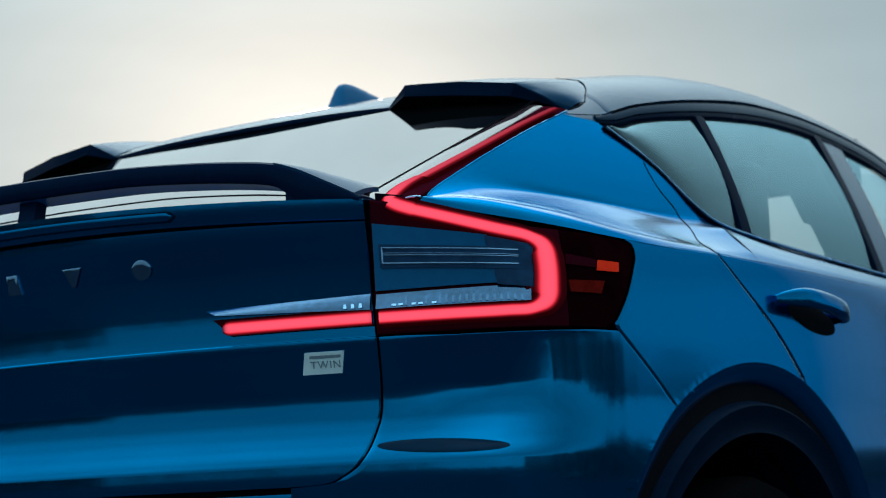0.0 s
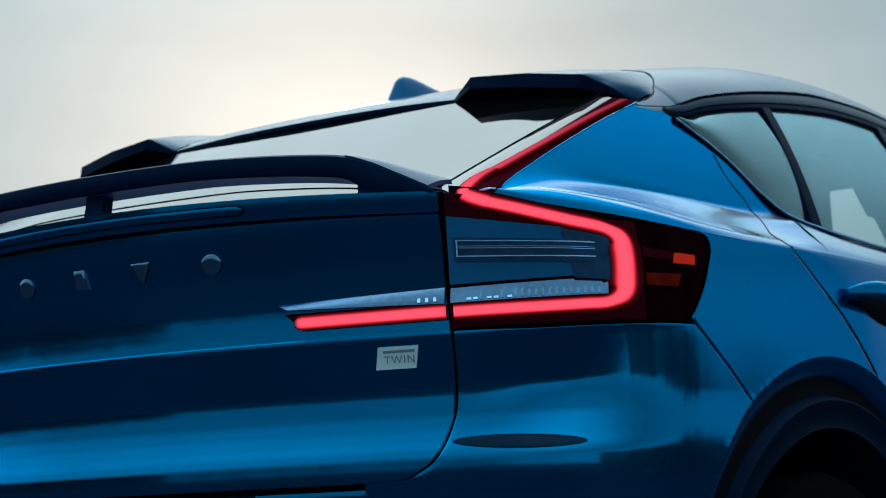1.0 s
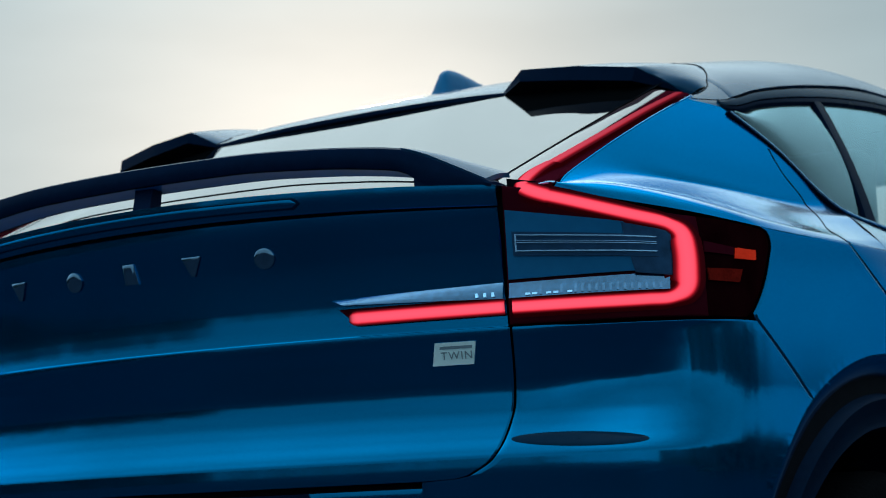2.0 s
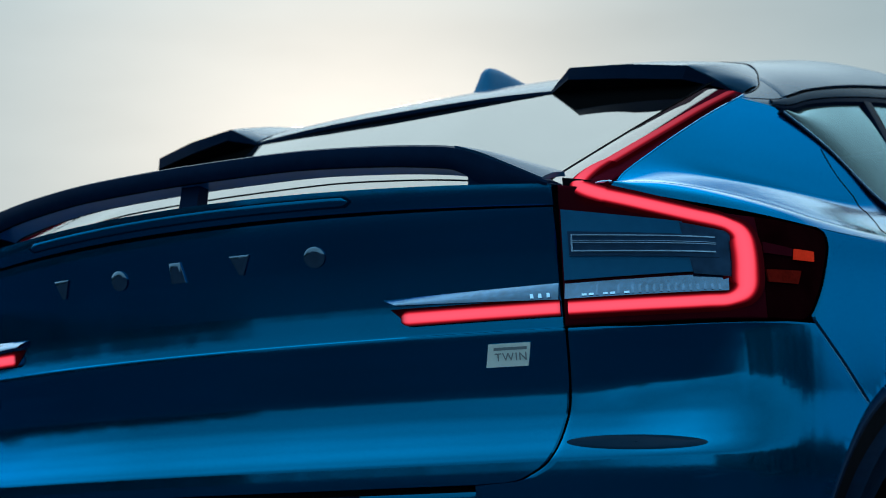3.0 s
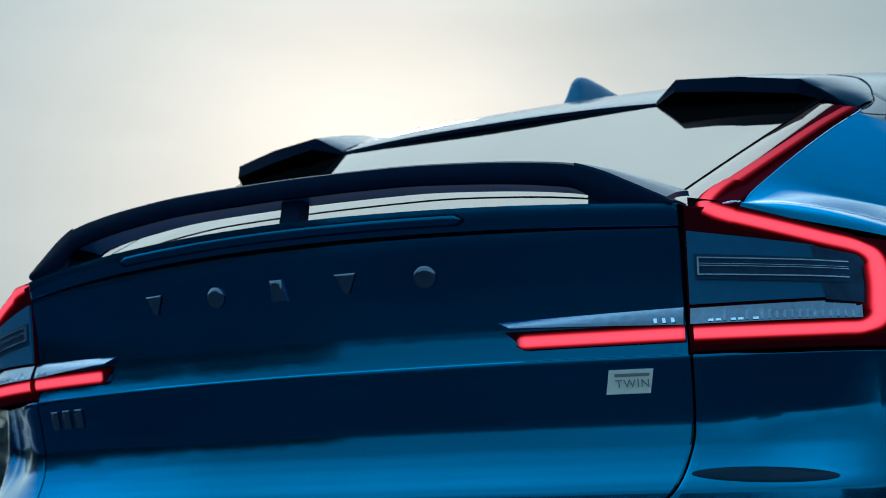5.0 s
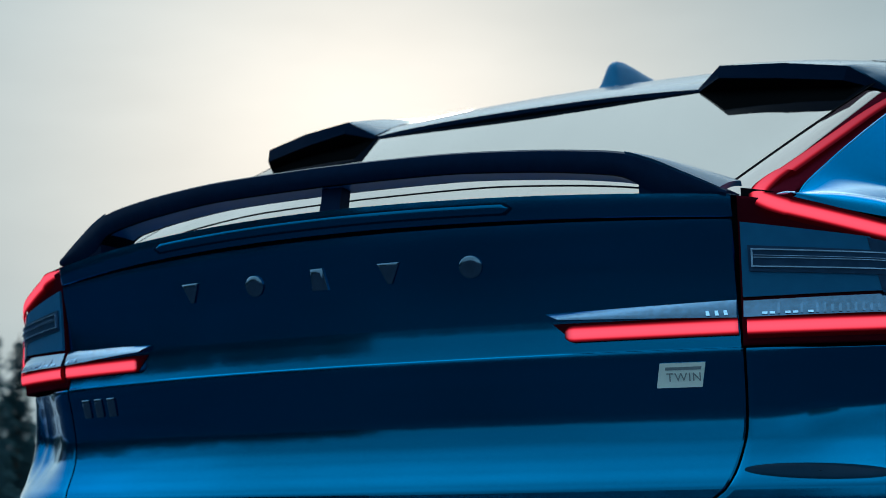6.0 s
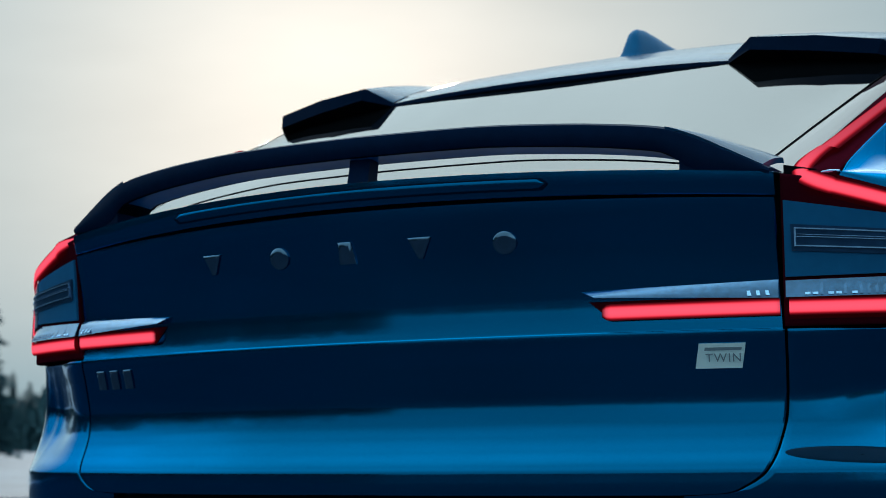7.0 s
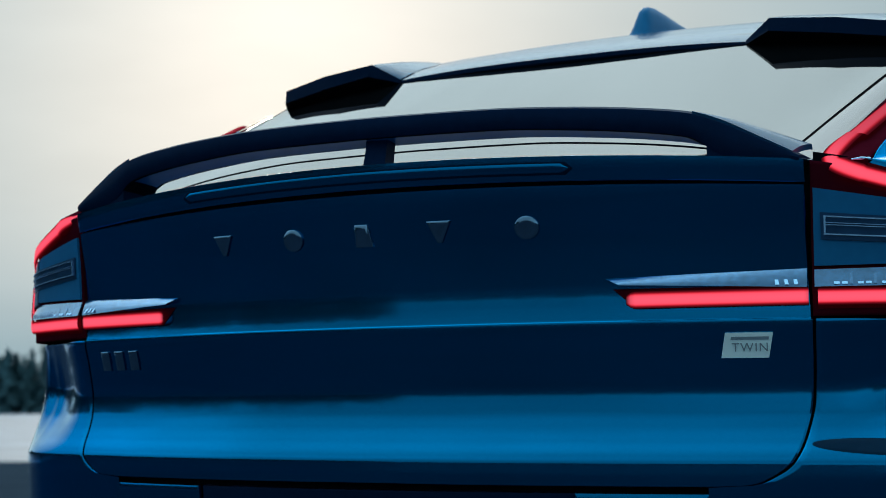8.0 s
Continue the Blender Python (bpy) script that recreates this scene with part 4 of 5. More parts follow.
for s0, s1, m, lab in ((-0.5045, -0.302, PAINT, ""), (-0.300, 0.325, DARK, "black number plate recess"), (0.327, 0.5045, PAINT, "")):
    _, _, pts = shell_sheet(s0, s1, 0.30, 0.7165, 40, 40, 0.0 if m is PAINT else -0.006)
    part("bumper_skirt", panel_of(pts, 0.02, 0.001), m, bumper, lab)
# dark reflection on the right corner, painted as a flat oval
for side in (1,):
    ss, aa = np.meshgrid(np.linspace(0.02, 1, 8), np.linspace(0, 2 * math.pi, 49))
    s_ = 0.734 + 0.098 * ss * np.cos(aa)
    z_ = 0.7775 - 0.004 * (s_ - 0.734) / 0.1 + 0.0105 * ss * np.sin(aa)
    b = bmesh.new()
    grid(b, mirrored(shell(s_, z_, 0.0018 - 0.0015 * ss ** 6), side))
    part("oval_reflection", b, WING_TOP_PAINT, bumper, "dark oval painted as a reflection on the bumper corner")

for side in (1, -1):
    rear_door = new("rear_door")
    rear_door.parent = car
    rear_door["label"] = "closed blue rear door with a bow handle"
    _, _, pts = shell_sheet(lambda z: DOOR_EDGE(z) + 0.0018, 2.56, 0.34, lambda s: SIDE_TOP(s), 90, 90)
    part("door_skin", arch_cut(panel_of(mirrored(pts, side), 0.012, 0.0010), 0.522), PAINT, rear_door)
    front_door = new("front_door")
    front_door.parent = car
    front_door["label"] = "closed blue front door"
    _, _, pts = shell_sheet(2.565, 3.62, 0.34, lambda s: SIDE_TOP(s), 50, 40)
    part("door_skin", panel_of(mirrored(pts, side), 0.012, 0.0012), PAINT, front_door)
    _, _, pts = shell_sheet(3.625, 4.86, 0.30, lambda s: SIDE_TOP(s), 70, 60)
    part("front_fender", arch_cut(panel_of(mirrored(pts, side), 0.012, 0.0010), 0.522), PAINT, car, "blue front wing over the wheel")
    # bow handle, and its cup's shade painted as a flat black oval
    for d, s0 in ((rear_door, 1.762), (front_door, 2.85)):
        grip_s = np.linspace(-0.152, 0.152, 36)
        e_ = np.abs(grip_s / 0.152)
        lift = 0.036 * (1 - e_ ** 5)
        zz = 1.0200 + 0.010 * (1 - e_ ** 2) + 0.010 * grip_s / 0.152 * -1.0
        tall = 0.0060 + 0.0125 * (1 - e_ ** 6)
        deep = 0.0040 + 0.0085 * (1 - e_ ** 4)
        rows = []
        for w in np.linspace(0, 2 * math.pi, 20, endpoint=False):
            cw, sw = math.cos(w), math.sin(w)
            rows.append(mirrored(shell(s0 + grip_s, zz + tall * np.sign(sw) * abs(sw) ** 0.6, lift + deep * np.sign(cw) * abs(cw) ** 0.7), side))
        b = bmesh.new()
        vs = grid(b, np.array(rows).transpose(1, 0, 2), close_u=True)
        b.faces.new(vs[0])
        b.faces.new(vs[-1])
        part("door_handle", b, PAINT, d, "body-coloured bow handle")
        ss, aa = np.meshgrid(np.linspace(0.02, 1, 7), np.linspace(0, 2 * math.pi, 41))
        b = bmesh.new()
        grid(b, mirrored(shell(s0 + 0.015 + 0.112 * ss * np.cos(aa), 1.004 + 0.026 * ss * np.sin(aa) - 0.012 * ss * np.cos(aa), 0.0022 - 0.0018 * ss ** 4), side))
        part("handle_cup_shade", b, SHADOW_GAP, d, "flat black oval for the shade in the handle's cup")
_, _, pts = shell_sheet(4.865, ARC_END, 0.30, lambda s: SIDE_TOP(s), 60, 40)
for side in (1, -1):
    part("front_bumper", panel_of(mirrored(pts, side), 0.02, 0.002), PAINT, car, "blue front bumper")
# plain bonnet
rows = []
for y in np.linspace(3.15, 4.25, 8):
    xs_ = np.interp(y, _plan[_plan[:, 0] > 0.3, 1][2500:], _plan[_plan[:, 0] > 0.3, 0][2500:]) if y < 4.0 else np.interp(y, (4.0, 4.17, 4.27), (0.84, 0.74, 0.5))
    zs_ = float(np.interp(y, (3.1, 3.7, 4.0, 4.3), (1.07, 0.99, 0.95, 0.85)))
    rows.append([(x * xs_, y + 0.05 * (1 - x * x) * (y > 4.1), zs_ + 0.05 * (1 - x * x) * (4.4 - y)) for x in np.linspace(-1, 1, 9)])
part("bonnet", panel_of(loft(rows, 40, 30), 0.015, 0.002), PAINT, car, "blue bonnet")

# ---- wheel arch flares, cladding, wheels
def arch_band(side, y0, rings, name, mat, label):
    ang = np.linspace(-0.12, math.pi + 0.12, 60)
    rows = []
    for r, off in rings:
        wide = r * (1 + ARCH_WIDE * np.cos(ang) ** 2)
        yy, zz = y0 + wide * np.cos(ang), WHEEL_Z + wide * np.sin(ang)
        s_ = np.interp(yy, _plan[(_plan[:, 0] > 0.8) & (_plan[:, 1] < 4.0)][:, 1], _arc[(_plan[:, 0] > 0.8) & (_plan[:, 1] < 4.0)])
        rows.append(mirrored(shell(s_, np.maximum(zz, 0.27), off), side))
    b = bmesh.new()
    grid(b, np.array(rows))
    part(name, b, mat, car, label)


for side in (1, -1):
    for y0 in (WHEEL_Y, FRONT_Y):
        arch_band(side, y0, [(0.535, -0.006), (0.527, -0.0006), (0.522, -0.0004), (0.508, -0.004), (0.494, -0.009), (0.486, -0.018), (0.474, -0.040)], "arch_flare", PAINT, "blue flare round the wheel opening")
        arch_band(side, y0, [(0.478, -0.045), (0.458, -0.022), (0.452, -0.004), (0.448, -0.001), (0.442, -0.003), (0.43, -0.008), (0.410, -0.014), (0.402, -0.012), (0.398, -0.10), (0.40, -0.30)], "arch_cladding", PLASTIC, "black cladding inside the wheel opening")
        b = bmesh.new()
        ang = np.linspace(0, math.pi, 40)
        well = np.array([[(side * x, y0 + 0.44 * math.cos(a), WHEEL_Z + 0.40 * math.sin(a)) for a in ang] for x in (0.60, 0.70, 0.80, 0.86)])
        grid(b, well)
        part("wheel_well", b, SHADOW_GAP, car, "black wheel well liner")
        wheel = new("wheel")
        wheel.parent = car
        wheel["label"] = "dark alloy wheel with a low tyre"
        c = (side * 0.80, y0, 0.36)
        b = bmesh.new()
        o = side
        lathe(b, [(0.255, -0.11 * o), (0.30, -0.118 * o), (0.345, -0.105 * o), (0.36, -0.075 * o), (0.36, 0.075 * o), (0.345, 0.105 * o), (0.30, 0.118 * o), (0.255, 0.11 * o), (0.25, 0.10 * o), (0.25, -0.10 * o), (0.255, -0.11 * o)], c)
        part("tyre", b, RUBBER, wheel, "black rubber tyre")
        b = bmesh.new()
        lathe(b, [(0.252, 0.108 * o), (0.262, 0.112 * o), (0.255, 0.09 * o), (0.235, 0.06 * o), (0.23, -0.08 * o)], c)
        part("rim", b, ALLOY, wheel, "dark alloy rim")
        for k in range(5):
            w = 2 * math.pi * k / 5 + 0.3
            rows = []
            for r, hw, xo in ((0.03, 0.035, 0.075), (0.10, 0.028, 0.085), (0.18, 0.034, 0.095), (0.245, 0.05, 0.10)):
                rows.append([(c[0] + o * (xo - dx), c[1] + r * math.cos(w) - dt * math.sin(w), c[2] + r * math.sin(w) + dt * math.cos(w))
                             for dt, dx in ((-hw, 0.012), (-hw * 0.6, 0), (hw * 0.6, 0), (hw, 0.012), (hw * 0.7, 0.04), (-hw * 0.7, 0.04))])
            b = bmesh.new()
            grid(b, np.array(rows), close_u=True)
            part("spoke", b, ALLOY, wheel)
        b = bmesh.new()
        lathe(b, [(0.001, 0.085 * o), (0.03, 0.084 * o), (0.036, 0.07 * o), (0.04, 0.0)], c, 24)
        part("hub_cap", b, BLACK, wheel, "black hub cap")

# ---- shoulder and rear pillar
FLANK_PLAN = (_plan[:, 0] > 0.8) & (_plan[:, 1] < 4.0)


DOOR_SEAM = [(0.782, 0.966), (0.748, 0.915), (0.689, 0.855), (0.605, 0.838), (0.462, 0.868), (0.227, 0.878), (0.059, 0.850), (0.0, 0.842)]      # up the sheet, along the sheet
SHOULDER = ((0.14, 0.21), (0.34, 0.43), (0.56, 0.65), (0.79, 0.85))


def belt_column(y):
    """Points up the shoulder at y, from the door's top edge to the window line."""
    s = np.interp(y, _plan[FLANK_PLAN][:, 1], _arc[FLANK_PLAN])
    p0 = shell(s, SIDE_TOP(y + 0.8) - 0.003, 0.0008)
    p3 = upper(y, WIN_LOW(y) - 0.007, 0.002)
    run, rise = (p3 - p0) * (1, 1, 0), (p3 - p0) * (0, 0, 1)
    return [p0] + [p0 + run * a + rise * h for a, h in SHOULDER] + [p3]


def pillar_sheet():
    """Rear pillar: lamp's top edge, rolled shoulder, flat shelf, then the leaning side up to the roof rail."""
    ends = belt_column(0.80)
    n = 60
    on_flank = lambda y, z: tuple(shell(np.interp(y, _plan[FLANK_PLAN][:, 1], _arc[FLANK_PLAN]), z, 0.0008))
    r0 = spline([(0.696, 0.027, 1.1410), (0.768, 0.064, 1.1190), (0.846, 0.127, 1.1020), on_flank(0.26, 1.0920), on_flank(0.40, 1.0900), on_flank(0.60, 1.0915), tuple(ends[0])], n)
    crease = spline([(0.697, 0.034, 1.1480), (0.712, 0.055, 1.1535), (0.7657, 0.0897, 1.1446), (0.7985, 0.1167, 1.1367), (0.8392, 0.2173, 1.1264), (0.8477, 0.2930, 1.1212), (0.8528, 0.3791, 1.1178), (0.8578, 0.4702, 1.1154), tuple(ends[1])], n)
    foot = spline([(0.6975, 0.060, 1.1600), (0.7158, 0.174, 1.1740), (0.7277, 0.241, 1.1780), (0.754, 0.378, 1.1785), (0.785, 0.520, 1.1740), (0.812, 0.660, 1.1680), tuple(ends[4])], n)
    u = np.linspace(0, 1, n)
    fade = (1 - u ** 3)[:, None]
    rows = [r0, r0 + (crease - r0) * 0.4 + np.array((0.006, 0, 0.003)) * fade, r0 + (crease - r0) * 0.8 + np.array((0.003, 0, 0.002)) * fade, crease + (foot - crease) * 0.05]
    rows += [crease + (foot - crease) * g - np.array((0, 0, 0.004 * math.sin(math.pi * g))) * fade for g in (0.35, 0.7)]
    rows.append(foot)
    for y0, y1, z0, z1, off in ((0.167, 0.80, 1.210, float(WIN_LOW(0.80)) - 0.007, 0.002), (0.257, 0.714, 1.25, 1.232, 0.004), (0.387, 0.645, 1.305, 1.300, 0.003), (0.5138, 0.590, 1.3546, 1.343, 0.0)):
        rows.append(upper(y0 + (y1 - y0) * u, z0 + (z1 - z0) * u, off))
    rows = np.array(rows)
    sheet = np.array([spline(rows[:, i], 120) for i in range(n)]).transpose(1, 0, 2)
    for k in range(40):
        sheet[:, 1:-1] = 0.5 * sheet[:, 1:-1] + 0.25 * (sheet[:, 2:] + sheet[:, :-2])
        if k < 10:
            sheet[1:-1] = 0.5 * sheet[1:-1] + 0.25 * (sheet[2:] + sheet[:-2])
    return sheet


def belt_sheet():
    """The shoulder below the side windows, ahead of the rear pillar."""
    cols = [belt_column(y) for y in np.linspace(0.797, 3.15, 14)]
    return loft([[tuple(c[k]) for c in cols] for k in range(6)], 90, 20)


for side in (1, -1):
    b = bmesh.new()
    grid(b, mirrored(pillar_sheet(), side))
    edge_line = pillar_sheet()[14:, 0]
    tube(b, [tuple(p) for p in mirrored(edge_line + np.array((-0.0005, 0, -0.0005)), side)], 0.0016, 8)
    part("rear_pillar", b, PAINT, car, "blue rear pillar and broad shoulder")
    b = bmesh.new()
    grid(b, mirrored(belt_sheet(), side))
    part("shoulder", b, PAINT, car, "blue shoulder under the side windows")
    # seam between pillar and door
    b = bmesh.new()
    skin = pillar_sheet()
    rows_, cols_ = skin.shape[:2]
    line = spline(DOOR_SEAM, 50)
    seam = []
    for v_, u_ in line:
        a, c = min(int(v_ * (rows_ - 1)), rows_ - 2), min(int(u_ * (cols_ - 1)), cols_ - 2)
        fa, fc = v_ * (rows_ - 1) - a, u_ * (cols_ - 1) - c
        seam.append((skin[a, c] * (1 - fc) + skin[a, c + 1] * fc) * (1 - fa) + (skin[a + 1, c] * (1 - fc) + skin[a + 1, c + 1] * fc) * fa)
    seam = np.array(seam)
    tube(b, [tuple(p) for p in mirrored(seam, side)], 0.0011, 6)
    part("door_seam", b, SHADOW_GAP, car, "thin black seam of the door")

# ---- side windows
def window_sheet(y0l, y1l, y0t, y1t, nu=30, nv=12, off=-0.004):
    v = np.linspace(0, 1, nv)[:, None]
    u = np.linspace(0, 1, nu)[None, :]
    yl, yt = y0l + (y1l - y0l) * u, y0t + (y1t - y0t) * u
    y = yl + (yt - yl) * v
    z = WIN_LOW(yl) + (WIN_TOP(yt) - WIN_LOW(yl)) * v
    return upper(y, z, off - 0.003 + 0.055 * v * (1 - v) + 0 * y)


def frame_strip(a_y, a_z, b_y, b_z, width, off, n=20):
    """A flat upright bar between the panes."""
    y, z = np.linspace(a_y, b_y, n), np.linspace(a_z, b_z, n)
    bow = 0.031 * np.linspace(0, 1, n) * np.linspace(1, 0, n)
    rows = [upper(y + dy, z, off - dd + bow) for dy, dd in ((-width / 2, 0.010), (-width / 2, 0.001), (0, 0.0), (width / 2, 0.001), (width / 2, 0.010))]
    return np.array(rows)


for side in (1, -1):
    for name, lab, ends in (("quarter_window", "small tinted quarter window", (0.612, 0.898, 0.612, 0.972)), ("rear_door_window", "tinted rear door window", (0.905, 1.545, 0.985, 1.650)), ("front_door_window", "front door window", (1.70, 3.10, 1.785, 2.98))):
        b = bmesh.new()
        p = mirrored(window_sheet(*ends), side)
        grid(b, p)
        ob = part(name, b, SIDE_GLASS, car, lab)
        ob.visible_shadow = False
    for a, c, w, mat in (((0.899, 1.150), (0.981, 1.412), 0.036, NAVY), ((1.543, 1.13), (1.656, 1.476), 0.040, NAVY), ((1.622, 1.125), (1.735, 1.476), 0.125, SPOILER_PAINT)):
        b = bmesh.new()
        grid(b, mirrored(frame_strip(*a, *c, w, 0.001 if mat is NAVY else -0.002), side))
        part("window_pillar", b, mat, car, "gloss black bar between the side windows")
    # upper surround and its outer lip
    ys = np.linspace(0.588, 3.15, 90)
    b = bmesh.new()
    top_, rail_ = WIN_TOP(ys), RAIL(ys)
    band = lambda f: top_ + (rail_ - top_) * f
    grid(b, mirrored(np.array([upper(ys, top_ - 0.004, -0.006), upper(ys, top_, 0.0), upper(ys, band(0.20), 0.001), upper(ys, band(0.26), -0.004)]), side))
    part("window_surround", b, NAVY, car, "gloss black surround over the side windows")
    b = bmesh.new()
    grid(b, mirrored(np.array([upper(ys, band(0.24), -0.004), upper(ys, band(0.28), 0.002), upper(ys, band(0.45), 0.004), upper(ys, band(0.74), 0.003), upper(ys, band(0.78), -0.006)]), side))
    part("door_frame", b, WING_TOP_PAINT, car, "blue-grey gloss door frame over the windows")
    b = bmesh.new()
    grid(b, mirrored(np.array([upper(ys, band(0.76), -0.006), upper(ys, band(0.80), -0.004), upper(ys, band(0.92), -0.003), upper(ys, rail_ - 0.002, -0.010)]), side))
    part("roof_gutter", b, SHADOW_GAP, car, "black gutter between the door frame and the roof")
    b = bmesh.new()
    yl = np.r_[np.linspace(0.598, 0.86, 30), np.linspace(0.9, 3.12, 60)]
    tube(b, [tuple(p) for p in mirrored(upper(yl, WIN_LOW(yl) - 0.003, 0.003), side)], 0.0038, 8)
    part("window_trim", b, NAVY, car, "gloss black trim along the window line")
    b = bmesh.new()
    tube(b, [tuple(p) for p in mirrored(upper(yl, WIN_LOW(yl) - 0.0060, 0.0070), side)], 0.0022, 8)
    part("trim_edge", b, BRIGHT_BAR, car, "thin bright edge of the window trim")

# ---- roof
ROOF_Y = np.r_[np.linspace(0.634, 1.2, 28), np.linspace(1.25, 2.24, 30)]


def roof_row(y, xs, drop=0.0):
    zr, xr, zc = RAIL(y), upper_x(y, RAIL(y)) + 0.002, CROWN(y)
    a = np.abs(xs)
    return np.stack([xs * xr, np.full_like(xs, y) - 0.0 * xs + 0.10 * (1 - a ** 2) * max(0, y - 2.1), zc - (zc - zr) * (0.36 * a ** 2 + 0.24 * a ** 6 + 0.40 * a ** 16) - drop], -1)


_across = np.sin(np.sin(np.linspace(-math.pi / 2, math.pi / 2, 91)) * math.pi / 2)
part("roof", panel_of(np.array([roof_row(y, _across) for y in ROOF_Y]), 0.012, 0.001), SPOILER_PAINT, car, "dark blue roof falling towards the tail")
b = bmesh.new()
grid(b, np.array([roof_row(y, _across * 0.97, 0.03) for y in ROOF_Y]))
part("headliner", b, LINING, car, "grey felt headliner")
# windscreen
rows = []
for f in np.linspace(0, 1, 7):
    y = 2.24 + 0.90 * f
    xr, zr = upper_x(y, RAIL(y)), RAIL(y)
    yc, zc = 2.256 + 1.17 * f, 1.562 - 0.52 * f
    rows.append([(x * xr, y + (yc - y) * (1 - x * x), zr + (zc - zr) * (1 - x * x)) for x in np.linspace(-1, 1, 9)])
b = bmesh.new()
grid(b, loft(rows, 40, 20))
ob = part("windscreen", b, SCREEN_GLASS, car, "clear windscreen")
ob.visible_shadow = False

# ---- roof spoiler: thin blade between two winglets
spoiler = new("roof_spoiler")
spoiler.parent = car
spoiler["label"] = "split roof spoiler with two winglets over the rear window"
xs = np.linspace(-0.345, 0.345, 41)
tz = 1.4245 - 0.03 * (np.abs(xs) / 0.345) ** 3 * 0.25
ey = 0.494 + 0.016 * (np.abs(xs) / 0.345) ** 2
front_row = roof_row(0.636, np.array(xs / upper_x(0.636, RAIL(0.636))))
blade = [np.stack([xs, ey + 0.10, front_row[:, 2] - 0.03], -1), np.stack([xs, ey + 0.004, tz - 0.0115], -1), np.stack([xs, ey, tz - 0.009], -1), np.stack([xs, ey, tz - 0.002], -1), np.stack([xs, ey + 0.004, tz + 0.0005], -1),
         np.stack([xs, (ey + 0.636) / 2, (tz + front_row[:, 2]) / 2 + 0.004], -1), np.stack([xs, np.full_like(xs, 0.637), front_row[:, 2] + 0.001], -1)]
b = bmesh.new()
grid(b, np.array(blade[:4]))
part("blade_edge", b, DARK, spoiler, "thin black trailing edge of the spoiler")
b = bmesh.new()
grid(b, np.array(blade[3:]))
part("blade_top", b, SPOILER_PAINT, spoiler)


def winglet(side):
    back = [(0.333, 0.507, 1.4175), (0.381, 0.488, 1.4460), (0.49, 0.496, 1.4365), (0.592, 0.515, 1.4208), (0.622, 0.565, 1.3985), (0.650, 0.598, 1.3745), (0.641, 0.598, 1.3645), (0.575, 0.518, 1.3385), (0.47, 0.500, 1.350), (0.388, 0.485, 1.3635), (0.333, 0.507, 1.4040)]
    roof_at = lambda x, y: float(roof_row(y, np.array([x / upper_x(y, RAIL(y))]))[0, 2])
    front = [(x, y, roof_at(x, y) + 0.0015) for x, y in ((0.333, 0.640), (0.40, 0.76), (0.50, 0.775), (0.611, 0.723), (0.668, 0.636), (0.681, 0.607))] + [(0.70, 0.62, 1.357), (0.60, 0.62, 1.375), (0.48, 0.62, 1.395), (0.40, 0.62, 1.41), (0.34, 0.60, 1.42)]
    back, front = [np.array(p) * (side, 1, 1) for p in back], [np.array(p) * (side, 1, 1) for p in front]
    centre = sum(back) / len(back)
    # painted top and outer cheek, following the roof at its front edge, with a small rolled edge at the back
    def finer(pts):
        return np.array([pts[i] + (pts[i + 1] - pts[i]) * g for i in range(5) for g in np.linspace(0, 1, 6)[: 6 if i == 4 else 5]])
    b_, f_ = finer(back), finer(front)
    for k, p in enumerate(f_):
        wide = float(upper_x(p[1], RAIL(p[1]))) + 0.002
        f_[k, 2] = roof_at(min(abs(p[0]), wide * 0.9999), p[1]) + 0.0012
    rows = [b_ + (centre - b_) * 0.02 + np.array((0, 0.001, 0))]
    for f in (0.04, 0.2, 0.4, 0.6, 0.8, 0.95, 1.0):
        rows.append(b_ + (f_ - b_) * f + np.array((0, 0, 0.004 * math.sin(math.pi * f))))
    b = bmesh.new()
    grid(b, np.array(rows))
    # same paint as the body; its darker look is put into the colour
    part("winglet_top", b, SPOILER_PAINT, spoiler, "winglet top, body paint in a shaded tone")
    # black tail face, dished, and belly
    b = bmesh.new()
    top_i, low_i = [0, 1, 2, 3, 4, 5], [10, 9, 8, 7, 6, 6]
    fold = [back[i] + (back[k] - back[i]) * g + np.array((0, -0.011 * w, 0)) for i, k, g, w in zip(top_i, low_i, (0.5, 0.28, 0.30, 0.30, 0.4, 0.5), (0.1, 0.9, 1, 1, 0.5, 0))]
    grid(b, np.array([[back[i] + (fold[k] - back[i]) * f for k, i in enumerate(top_i)] for f in (0, 0.5, 1)]))
    part("winglet_chamfer", b, NAVY, spoiler, "satin black chamfer over the winglet's tail face")
    b = bmesh.new()
    lower_ring = [np.array(p) for p in fold] + [back[i] for i in (6, 7, 8, 9, 10)]
    rings = [[tuple(p) for p in lower_ring]]
    for f, d in ((0.06, 0.003), (0.12, 0.010), (0.5, 0.016), (0.97, 0.018)):
        rings.append([tuple(p + (centre - p) * f + np.array((0, d, 0))) for p in lower_ring])
    grid(b, np.array(rings), close_u=True)
    part("winglet_tail", b, SHADOW_GAP, spoiler, "black tail face of the winglet")
    b = bmesh.new()
    order = [5, 6, 7, 8, 9, 10, 0]
    grid(b, np.array([[tuple(back[i] + (front[i] - back[i]) * f) for i in order] for f in (0, 0.5, 1.0)]))
    part("winglet_belly", b, SHADOW_GAP, spoiler)


